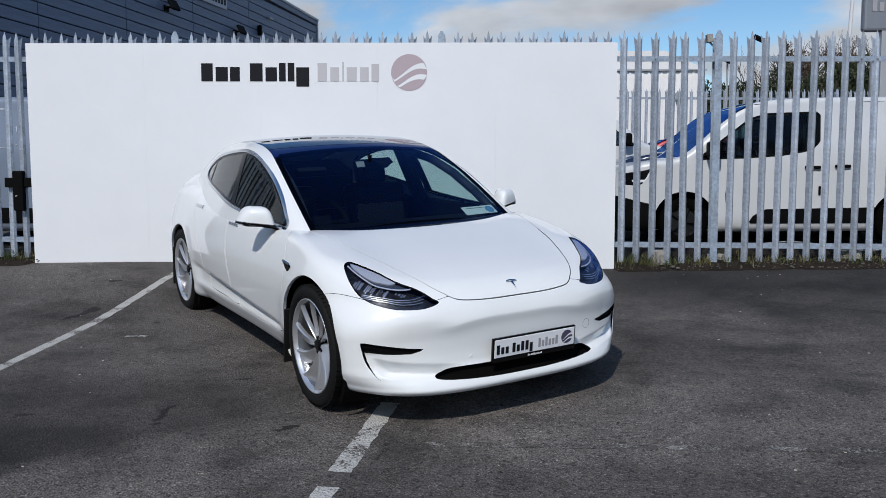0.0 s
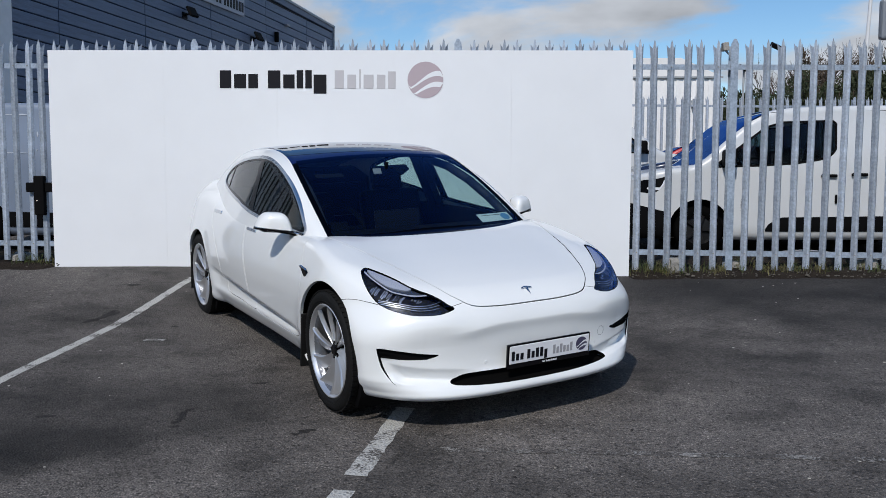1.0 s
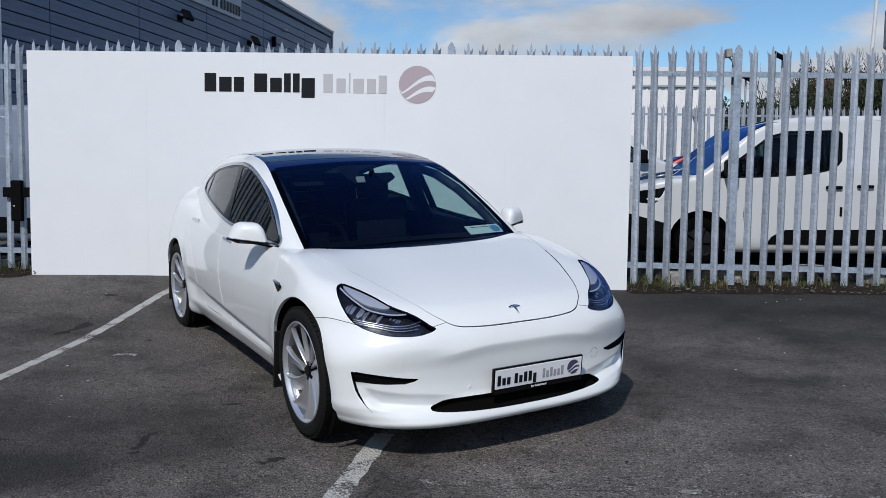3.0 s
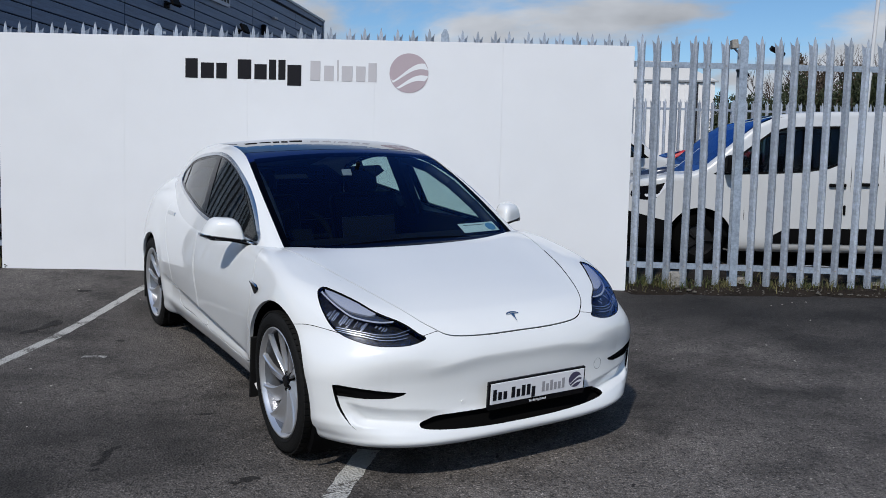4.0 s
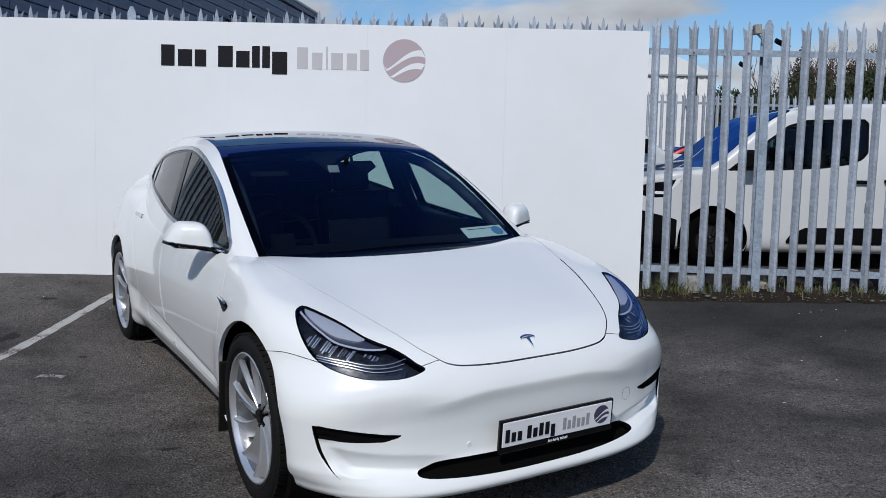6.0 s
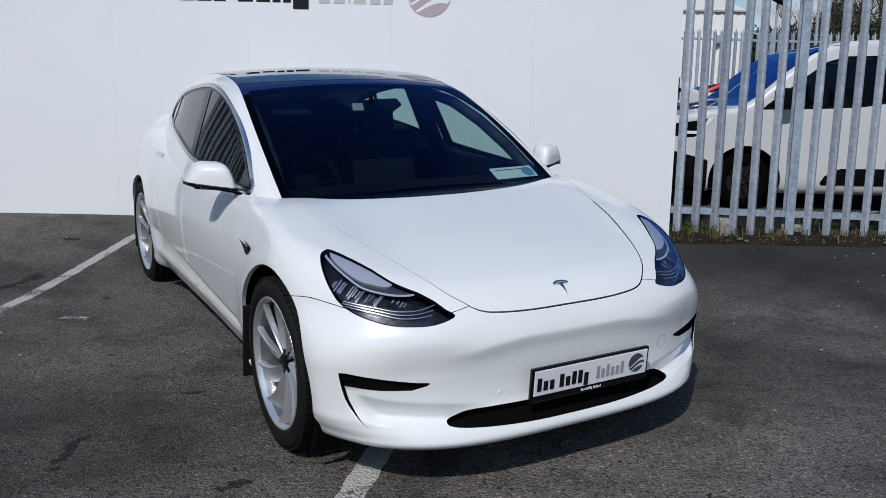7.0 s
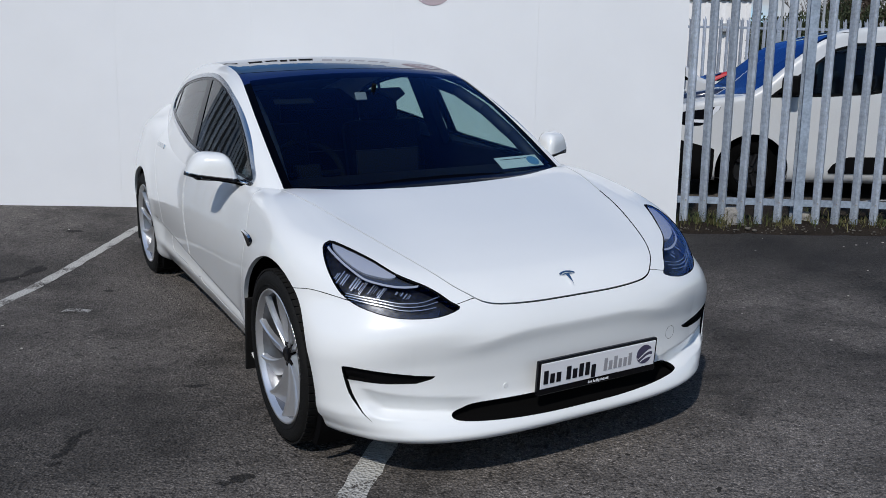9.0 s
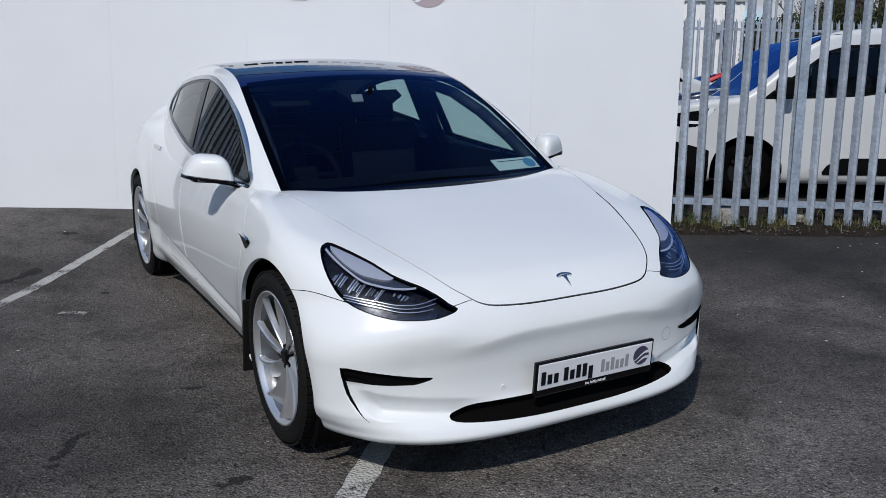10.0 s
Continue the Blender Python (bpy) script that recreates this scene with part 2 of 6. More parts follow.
LINE_PAINT = line_material("worn_line_paint", (0.40, 0.40, 0.385), 0.27)
# soil colour, darkened to hold the shade under the van as well
SHADED_DIRT = material("shaded_verge_dirt", (0.024, 0.019, 0.015), 0.95, vary=0.6, scale=5, bump=1.0, fine=60, spec=0.1)
CONCRETE = material("concrete", (0.28, 0.27, 0.25), 0.9, vary=0.35, scale=4, bump=0.5, fine=70)
VAN_WHITE = material("van_white_paint", (0.55, 0.57, 0.585), 0.35, coat=0.6, vary=0.04, scale=2)


# ---- car shape ----
def curve(*pairs):
    """A smooth function through (x, value) pairs."""
    xs, vs = np.array([p[0] for p in pairs], float), np.array([p[1] for p in pairs], float)
    step = np.diff(xs)
    slope = np.diff(vs) / step
    grad = np.concatenate(([slope[0]], (slope[:-1] * step[1:] + slope[1:] * step[:-1]) / (step[:-1] + step[1:]), [slope[-1]]))

    def at(x):
        x = np.clip(x, xs[0], xs[-1])
        i = np.clip(np.searchsorted(xs, x) - 1, 0, len(step) - 1)
        h = step[i]
        u = (x - xs[i]) / h
        return ((2 * u**3 - 3 * u**2 + 1) * vs[i] + (u**3 - 2 * u**2 + u) * h * grad[i]
                + (3 * u**2 - 2 * u**3) * vs[i + 1] + (u**3 - u**2) * h * grad[i + 1])
    return at


def smax(a, b, k):
    h = np.clip(0.5 + 0.5 * (a - b) / k, 0, 1)
    return b + (a - b) * h + k * h * (1 - h)


def ease(x, lo, hi):
    u = np.clip((x - lo) / (hi - lo), 0, 1)
    return u * u * (3 - 2 * u)


# Car measures: x to its left, y to its tail, z up, from the middle of the front axle on the ground.
BASE, WHEEL = 2.875, 0.336
side_width = curve((0.12, 0.79), (0.17, 0.855), (0.22, 0.885), (0.28, 0.890), (0.36, 0.900), (0.46, 0.907), (0.58, 0.911),
                   (0.68, 0.902), (0.78, 0.878), (0.88, 0.842), (0.98, 0.795), (1.10, 0.730))
sill_width = curve((0.12, 0.70), (0.16, 0.765), (0.20, 0.805), (0.25, 0.832), (0.31, 0.850), (0.34, 0.842), (0.45, 0.838), (0.7, 0.84), (1.1, 0.84))
waist = curve((-0.8, 1.0), (0.0, 1.0), (0.6, 0.988), (1.2, 0.983), (1.7, 0.977), (2.2, 0.963), (2.875, 0.940), (3.9, 0.915))
nose = curve((0.12, -0.660), (0.17, -0.727), (0.203, -0.752), (0.232, -0.746), (0.268, -0.722), (0.31, -0.703), (0.36, -0.6965), (0.44, -0.6985),
             (0.50, -0.7040), (0.535, -0.7112), (0.542, -0.7122), (0.549, -0.7110), (0.59, -0.7005), (0.63, -0.6875), (0.68, -0.657), (0.75, -0.568), (0.85, -0.3))
nose_corner = curve((0.12, -0.660), (0.17, -0.727), (0.203, -0.752), (0.232, -0.746), (0.268, -0.722), (0.31, -0.703), (0.36, -0.696), (0.44, -0.698),
                    (0.50, -0.703), (0.56, -0.706), (0.60, -0.703), (0.63, -0.693), (0.68, -0.66), (0.75, -0.57), (0.85, -0.3))
tail = curve((0.12, 3.55), (0.25, 3.72), (0.5, 3.80), (0.8, 3.80), (1.0, 3.82), (1.1, 3.84))
top_line = curve((-0.85, 0.50), (-0.76, 0.60), (-0.70, 0.643), (-0.64, 0.676), (-0.56, 0.711), (-0.45, 0.748), (-0.25, 0.800), (0.0, 0.852),
                 (0.28, 0.906), (0.6, 0.935), (1.2, 0.94), (2.0, 0.95), (2.6, 1.0), (3.0, 1.07), (3.4, 1.085), (3.7, 1.095), (3.9, 1.08))
shoulder = curve((-0.85, -0.01), (-0.6, 0.0), (-0.3, 0.018), (0.0, 0.022), (0.3, 0.018), (0.6, 0.0), (1.2, 0.01), (2.0, 0.03), (2.6, 0.005), (3.2, -0.05), (3.9, -0.06))


channel_top = curve((0.27, 0.305), (0.52, 0.334), (0.64, 0.346), (0.77, 0.374), (0.9, 0.40))
channel_foot = curve((0.3, 0.256), (0.51, 0.260), (0.62, 0.270), (0.77, 0.283), (0.9, 0.30))
slash = curve((0.255, 0.128), (0.28, 0.158), (0.31, 0.185), (0.36, 0.213), (0.40, 0.223), (0.44, 0.230))


def body(x, y, z):
    """Below nothing inside the lower body, above outside it."""
    ax = np.abs(x)
    w = side_width(z) * waist(y)
    # doors that step in below a rising crease, to a narrow sill
    door = ease(y, 0.34, 0.62) * (1 - ease(y, 2.28, 2.52))
    crease = 0.375 + 0.052 * (y - 0.5)
    above = ease(z, crease - 0.050, crease + 0.012)
    tuck = np.minimum(sill_width(z) + 0.012 * (1 - ease(y, 0.5, 1.4)), w)
    w = w + door * (1 - above) * (tuck - w)
    for yw in (0.0, BASE):
        r = np.sqrt((y - yw)**2 + (z - WHEEL)**2)
        w = w + 0.008 * np.exp(-((r - 0.39) / 0.08)**2)
    round_off = ease(ax, 0.34, 0.56)
    yf, y1 = nose(z + 0.030 * ease(ax, 0.18, 0.50) * ease(z, 0.42, 0.50) * (1 - ease(z, 0.55, 0.64))) * (1 - round_off) + nose_corner(z) * round_off + 0.035 * np.clip(ax / 0.6, 0, 1.05)**2 * ease(z, 0.20, 0.27) * (1 - ease(z, 0.44, 0.60)), 0.10
    n1, n2 = 3.35 + 0.7 * ease(z, 0.21, 0.28) - 1.25 * ease(z, 0.45, 0.66), 2.8
    w = w + 0.026 * np.exp(-((y + 0.46) / 0.12)**2) * ease(z, 0.20, 0.30) * (1 - ease(z, 0.46, 0.66))
    fore = np.clip((y1 - y) / (y1 - yf), 0, None)
    aft = np.clip((y - 2.95) / (tail(z) - 2.95), 0, None)
    q = ((ax / w)**n1 + fore**n1)**(1 / n1)
    q = np.where(y > 2.0, ((ax / w)**n2 + aft**n2)**(1 / n2), q)
    wall = (q - 1) * 0.85
    # channel under the corner slots of the bumper, with a lip below it
    high, low = channel_top(ax), channel_foot(ax)
    deep_in = (high - z) / (high - low)
    out = (ax + y) / math.sqrt(2) - slash(z)
    wall = wall + 0.030 * np.clip(deep_in / 0.75, 0, 1) * (1 - ease(deep_in, 0.80, 1.12)) * ease(ax, 0.30, 0.50) * (1 - ease(out, -0.070, -0.020)) * (y < -0.2)
    wall = wall + 0.011 * ease(out, -0.11, -0.02) * (1 - ease(out, -0.005, 0.008)) * ease(z, 0.265, 0.33) * (1 - ease(z, 0.385, 0.425)) * (y < -0.2)
    top = z - (top_line(y) + shoulder(y) * np.exp(-((ax - 0.70) / 0.16)**2) - 0.016 * np.clip(ax / 0.6, 0, 1.2)**2)
    k = 0.05 + 0.05 * (1 - ease(y, -0.6, -0.2)) + 0.03 * ease(y, 0.2, 0.6)
    return smax(smax(wall, top, k), 0.158 - z + 0.02 * ease(y, 0.5, 0.9) + 0.010 * (1 - ease(y, -0.55, -0.25)), 0.03)


roof_line = curve((-0.1, 0.66), (0.1, 0.775), (0.30, 0.893), (0.5, 1.008), (0.7, 1.118), (0.9, 1.222), (1.05, 1.293), (1.2, 1.354), (1.35, 1.390),
                  (1.6, 1.423), (1.85, 1.430), (2.1, 1.418), (2.5, 1.365), (2.9, 1.272), (3.3, 1.160), (3.7, 1.02))
roof_width = curve((-0.1, 0.68), (0.2, 0.740), (0.55, 0.777), (1.2, 0.806), (1.8, 0.806), (2.3, 0.778), (2.8, 0.700), (3.3, 0.60), (3.7, 0.50))


def canopy(x, y, z):
    """The same for the glasshouse."""
    ax = np.abs(x)
    side = ax - (roof_width(y) - 0.335 * (z - 0.92) - 0.10 * np.clip(z - 0.92, 0, 1)**2)
    crown = 0.034
    top = (z - roof_line(y) + crown * (ax / 0.62)**2) * 0.92
    return smax(smax(smax(side * 0.94, top, 0.07), 0.12 - y, 0.01), 0.82 - z, 0.01)


# ---- building blocks ----
def part(name, bm, mat, parent=None, label="", smooth=False):
    """Links a bmesh as one mesh object, under a thing or a part where one is given."""
    me = bpy.data.meshes.new(name)
    bm.to_mesh(me)
    bm.free()
    for m in mat if isinstance(mat, (list, tuple)) else (mat,):
        me.materials.append(m)
    if smooth:
        me.polygons.foreach_set("use_smooth", [True] * len(me.polygons))
    ob = new(name, me)
    if parent is not None:
        ob.parent = parent
    return tagged(ob, label)


def thing(name, label, category, m=None, group="", kind=""):
    ob = new(name)
    if m is not None:
        ob.matrix_world = m
    return tagged(ob, label, category, group, kind)


def box(bm, lo, hi, m=None, bevel=0.0):
    """A box between two corners, its edges rounded off where a bevel is given."""
    r = bmesh.ops.create_cube(bm, size=1.0)
    size, mid = Vector(hi) - Vector(lo), (Vector(hi) + Vector(lo)) / 2
    for v in r["verts"]:
        v.co = Vector((v.co.x * size.x, v.co.y * size.y, v.co.z * size.z)) + mid
    if bevel:
        edges = list({e for v in r["verts"] for e in v.link_edges})
        b = bmesh.ops.bevel(bm, geom=edges, offset=bevel, segments=2, affect="EDGES", profile=0.5)
        verts = list({v for f in b["faces"] for v in f.verts} | {v for v in r["verts"] if v.is_valid})
    else:
        verts = r["verts"]
    if m is not None:
        bmesh.ops.transform(bm, matrix=m, verts=verts)
    return verts


def tube(bm, a, b, r, r2=None, sides=10, caps=True):
    """A round bar from a to b."""
    a, b = Vector(a), Vector(b)
    d = b - a
    m = Matrix.Translation((a + b) / 2) @ d.to_track_quat("Z", "Y").to_matrix().to_4x4()
    return bmesh.ops.create_cone(bm, cap_ends=caps, segments=sides, radius1=r, radius2=r if r2 is None else r2, depth=d.length, matrix=m)["verts"]


def prism(bm, outline, depth, m=None):
    """An outline of (u, v) pairs, laid in x and z, given depth along y."""
    front = [bm.verts.new((u, 0, v)) for u, v in outline]
    back = [bm.verts.new((u, depth, v)) for u, v in outline]
    n = len(front)
    bm.faces.new(front)
    bm.faces.new(back[::-1])
    for i in range(n):
        bm.faces.new((front[i], back[i], back[(i + 1) % n], front[(i + 1) % n]))
    bmesh.ops.recalc_face_normals(bm, faces=bm.faces)
    if m is not None:
        bmesh.ops.transform(bm, matrix=m, verts=front + back)
    return front + back


def lathe(bm, profile, sides=48, m=None):
    """(radius, x) pairs turned round the x axis."""
    rings = []
    for i in range(sides):
        a = 2 * math.pi * i / sides
        rings.append([bm.verts.new((x, r * math.cos(a), r * math.sin(a))) for r, x in profile])
    for i in range(sides):
        p, q = rings[i], rings[(i + 1) % sides]
        for j in range(len(profile) - 1):
            bm.faces.new((p[j], p[j + 1], q[j + 1], q[j]))
    if m is not None:
        bmesh.ops.transform(bm, matrix=m, verts=[v for r in rings for v in r])


def rounded(points, steps=6):
    """A closed smooth outline through corner points."""
    pts = [np.array(p, float) for p in points]
    n, out = len(pts), []
    for i in range(n):
        p0, p1, p2, p3 = pts[i - 1], pts[i], pts[(i + 1) % n], pts[(i + 2) % n]
        for k in range(steps):
            t = k / steps
            out.append(0.5 * (2 * p1 + (p2 - p0) * t + (2 * p0 - 5 * p1 + 4 * p2 - p3) * t * t + (3 * p1 - p0 - 3 * p2 + p3) * t**3))
    return np.array(out)


# ---- ground ----
def height(x, y):
    """The yard's level: it rises towards the fence and is flat behind it."""
    x, y = np.asarray(x, float), np.asarray(y, float)
    yy = np.clip(y, -14, 3.75)
    xx = np.clip(x, -7, 7)
    bump = 0.13 * ease(y, 1.2, 3.5) * (1 - ease(x, -3.6, 1.4))
    return 0.0146 * xx * (1 - 0.9 * ease(y, 4, 6)) + 0.0629 * yy + bump * (1 - ease(y, 4, 6)) + 0.30 * ease(y, 7.6, 9.6)


def sheet(name, xs, ys, mat, lift=0.0):
    X, Y = np.meshgrid(xs, ys)
    Z = height(X, Y) + lift
    v = np.stack([X.ravel(), Y.ravel(), Z.ravel()], 1)
    nx, ny = len(xs), len(ys)
    i = np.arange(nx * ny).reshape(ny, nx)
    f = np.stack([i[:-1, :-1], i[:-1, 1:], i[1:, 1:], i[1:, :-1]], -1).reshape(-1, 4)
    me = bpy.data.meshes.new(name)
    me.from_pydata(v.tolist(), [], f.tolist())
    me.materials.append(mat)
    me.polygons.foreach_set("use_smooth", [True] * len(me.polygons))
    return new(name, me)


far = np.concatenate([-np.geomspace(9, 900, 14)[::-1], np.linspace(-8, 8, 65), np.geomspace(9, 900, 14)])
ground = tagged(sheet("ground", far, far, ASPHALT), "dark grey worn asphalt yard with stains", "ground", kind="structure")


# ---- skins: surfaces cut into panels ----
def skin(f, lo, hi, h):
    """A mesh of the surface f = 0 in a box, with its normals."""
    ax = [np.arange(a, b + h, h) for a, b in zip(lo, hi)]
    X, Y, Z = np.meshgrid(*ax, indexing="ij")
    F = f(X, Y, Z)
    inside = F < 0
    nx, ny, nz = (len(a) - 1 for a in ax)
    total = np.zeros((nx, ny, nz, 3))
    count = np.zeros((nx, ny, nz))
    corners = [(i, j, k) for i in (0, 1) for j in (0, 1) for k in (0, 1)]
    for c0 in corners:
        for axis in range(3):
            if c0[axis]:
                continue
            c1 = tuple(c + (1 if a == axis else 0) for a, c in enumerate(c0))
            s0 = tuple(slice(c, c + n) for c, n in zip(c0, (nx, ny, nz)))
            s1 = tuple(slice(c, c + n) for c, n in zip(c1, (nx, ny, nz)))
            f0, f1 = F[s0], F[s1]
            hit = (f0 < 0) != (f1 < 0)
            t = np.where(hit, f0 / np.where(hit, f0 - f1, 1), 0)
            p = np.zeros((nx, ny, nz, 3)) + np.array(c0, float)
            p[..., axis] += t
            total += p * hit[..., None]
            count += hit
    live = count > 0
    index = -np.ones((nx, ny, nz), int)
    index[live] = np.arange(live.sum())
    cell = np.argwhere(live)
    V = (cell + total[live] / count[live][:, None]) * h + np.array(lo, float)

    def grad(P, e=2e-3):
        g = np.zeros_like(P)
        for a in range(3):
            d = np.zeros(3)
            d[a] = e
            g[:, a] = (f(*(P + d).T) - f(*(P - d).T)) / (2 * e)
        return g
    for _ in range(4):
        g = grad(V)
        move = f(*V.T)[:, None] * g / np.maximum((g * g).sum(1), 0.05)[:, None]
        V = V - np.clip(move, -h, h)
    quads = []
    for axis in range(3):
        o = [(1, 2), (0, 2), (0, 1)][axis]
        s0, s1 = [slice(1, n) for n in (nx, ny, nz)], [slice(1, n) for n in (nx, ny, nz)]
        s0[axis], s1[axis] = slice(0, -1), slice(1, None)
        change = inside[tuple(s0)] != inside[tuple(s1)]
        # inside has one more entry than cells along each axis
        at = np.argwhere(change)
        base = at.copy()
        for a in range(3):
            if a != axis:
                base[:, a] += 1
        ok = np.all(base < np.array([nx, ny, nz]), axis=1)
        base = base[ok]
        q = []
        for da, db in ((0, 0), (1, 0), (1, 1), (0, 1)):
            b = base.copy()
            b[:, o[0]] -= da
            b[:, o[1]] -= db
            q.append(index[b[:, 0], b[:, 1], b[:, 2]])
        q = np.stack(q, 1)
        quads.append(q[(q >= 0).all(1)])
    Q = np.concatenate(quads)
    T = np.concatenate([Q[:, [0, 1, 2]], Q[:, [0, 2, 3]]])
    N = grad(V, 5e-3)
    N /= np.maximum(np.linalg.norm(N, axis=1), 1e-9)[:, None]
    face = np.cross(V[T[:, 1]] - V[T[:, 0]], V[T[:, 2]] - V[T[:, 0]])
    back = (face * N[T].sum(1)).sum(1) < 0
    T[back] = T[back][:, ::-1]
    return V, N, T


class Skin:
    """A triangle surface that can be cut along a line where a function is nought."""

    def __init__(self, V, N, T):
        self.V, self.N, self.T = V, N, T

    def cut(self, fn):
        """The part where fn is below nought, and the rest."""
        V, N, T = self.V, self.N, self.T
        f = fn(*V.T)
        f = np.where(np.abs(f) < 1e-7, 1e-7, f)
        neg = f[T] < 0
        k = neg.sum(1)
        inn, out = [T[k == 3]], [T[k == 0]]
        mixed, flags = T[(k == 1) | (k == 2)], neg[(k == 1) | (k == 2)]
        newv, newn, made, a_in, a_out = [], [], {}, [], []
        n0 = len(V)

        def mid(a, b):
            key = (a, b) if a < b else (b, a)
            if key not in made:
                t = f[key[0]] / (f[key[0]] - f[key[1]])
                made[key] = n0 + len(newv)
                newv.append(V[key[0]] + (V[key[1]] - V[key[0]]) * t)
                newn.append(N[key[0]] + (N[key[1]] - N[key[0]]) * t)
            return made[key]
        for t, g in zip(mixed.tolist(), flags.tolist()):
            lone = g.index(True) if sum(g) == 1 else g.index(False)
            a, b, c = t[lone], t[(lone + 1) % 3], t[(lone + 2) % 3]
            p, q = mid(a, b), mid(a, c)
            one, two = [(a, p, q)], [(p, b, c), (p, c, q)]
            if g[lone]:
                a_in += one
                a_out += two
            else:
                a_out += one
                a_in += two
        if newv:
            nn = np.array(newn)
            nn /= np.linalg.norm(nn, axis=1)[:, None]
            V, N = np.concatenate([V, np.array(newv)]), np.concatenate([N, nn])
        if a_in:
            inn.append(np.array(a_in))
        if a_out:
            out.append(np.array(a_out))
        return Skin(V, N, np.concatenate(inn)), Skin(V, N, np.concatenate(out))

    def band(self, fn, w, *limits):
        """A thin strip along the line where fn is nought, kept within limits; and the rest."""
        a, rest = self.cut(lambda x, y, z: fn(x, y, z) - w)
        strip_, low = a.cut(lambda x, y, z: -fn(x, y, z) - w)
        off = [rest, low]
        for lim in limits:
            strip_, out = strip_.cut(lim)
            off.append(out)
        V, N = strip_.V, strip_.N
        return strip_, Skin(V, N, np.concatenate([o.T for o in off]))

    def pieces(self, least=6):
        """Its separate islands."""
        used, T = np.unique(self.T, return_inverse=True)
        T = T.reshape(-1, 3)
        mark = np.arange(len(used))
        while True:
            low = mark[T].min(1)
            fresh = mark.copy()
            for k in range(3):
                np.minimum.at(fresh, T[:, k], low)
            if (fresh == mark).all():
                break
            mark = fresh
        lab = mark[T[:, 0]]
        return [Skin(self.V, self.N, self.T[lab == q]) for q in np.unique(lab) if (lab == q).sum() >= least]

    def panel(self, name, mat, parent, push=0.0, rim=0.0, label="", rim_mat=None):
        """The surface as one mesh, pushed in, with edges of some thickness turned inwards."""
        used, T = np.unique(self.T, return_inverse=True)
        T = T.reshape(-1, 3)
        N = self.N[used]
        V = self.V[used] - N * push
        flat = len(T)
        if rim:
            e = np.concatenate([T[:, [0, 1]], T[:, [1, 2]], T[:, [2, 0]]])
            key = np.sort(e, 1)
            _, first, cnt = np.unique(key, axis=0, return_index=True, return_counts=True)
            e = e[first[cnt == 1]]
            n = len(V)
            a, b = V[e[:, 0]], V[e[:, 1]]
            na, nb = N[e[:, 0]], N[e[:, 1]]
            side = np.cross(b - a, na)
            side /= np.maximum(np.linalg.norm(side, axis=1), 1e-9)[:, None]
            m = len(e)
            V = np.concatenate([V, a, b, a - na * rim, b - nb * rim])
            N = np.concatenate([N, side, side, side, side])
            i = np.arange(m)
            A, B, C, D = n + i, n + m + i, n + 2 * m + i, n + 3 * m + i
            T = np.concatenate([T, np.stack([A, C, B], 1), np.stack([B, C, D], 1)])
        me = bpy.data.meshes.new(name)
        me.vertices.add(len(V))
        me.vertices.foreach_set("co", V.ravel())
        me.loops.add(len(T) * 3)
        me.loops.foreach_set("vertex_index", T.ravel().astype(np.int32))
        me.polygons.add(len(T))
        me.polygons.foreach_set("loop_start", np.arange(0, len(T) * 3, 3, dtype=np.int32))
        me.polygons.foreach_set("use_smooth", np.ones(len(T), bool))
        me.update(calc_edges=True)
        me.materials.append(mat)
        if rim and rim_mat is not None:
            me.materials.append(rim_mat)
            idx = np.zeros(len(T), np.int32)
            idx[flat:] = 1
            me.polygons.foreach_set("material_index", idx)
        me.normals_split_custom_set_from_vertices(N.tolist())
        ob = new(name, me)
        ob.parent = parent
        return tagged(ob, label)


def outline_distance(points):
    """Signed distance from a closed outline: below nought inside it."""
    P = np.asarray(points, float)
    Q = np.roll(P, -1, axis=0)

    def at(u, v):
        best, odd = np.full(u.shape, 9.0), np.zeros(u.shape, bool)
        for (x0, y0), (x1, y1) in zip(P, Q):
            dx, dy = x1 - x0, y1 - y0
            t = np.clip(((u - x0) * dx + (v - y0) * dy) / max(dx * dx + dy * dy, 1e-12), 0, 1)
            best = np.minimum(best, np.hypot(u - x0 - t * dx, v - y0 - t * dy))
            if y1 != y0:
                odd ^= ((y0 > v) != (y1 > v)) & (u < x0 + dx * (v - y0) / dy)
        return np.where(odd, -best, best)
    return at


def mirrored(half):
    """An outline that crosses the middle, from its left half listed from front to back."""
    return [(x, y) for x, y in half] + [(-x, y) for x, y in half[::-1] if abs(x) > 1e-6]


# ---- the car ----
car = thing("electric_car", "pearl white electric saloon car parked on the asphalt", "car", CAR)
# the front end is cut finer than the rest
front_end = Skin(*skin(body, (-0.97, -0.84, 0.11), (0.97, -0.12, 0.96), 0.0082)).cut(lambda x, y, z: y + 0.15)[0]
rear_end = Skin(*skin(body, (-0.97, -0.18, 0.11), (0.97, 3.92, 1.14), 0.0135)).cut(lambda x, y, z: -0.15 - y)[0]
lower = Skin(np.concatenate([front_end.V, rear_end.V]), np.concatenate([front_end.N, rear_end.N]), np.concatenate([front_end.T, rear_end.T + len(front_end.V)]))
upper = Skin(*skin(canopy, (-0.88, 0.05, 0.78), (0.88, 3.80, 1.47), 0.015))
GAP_W = 0.0026

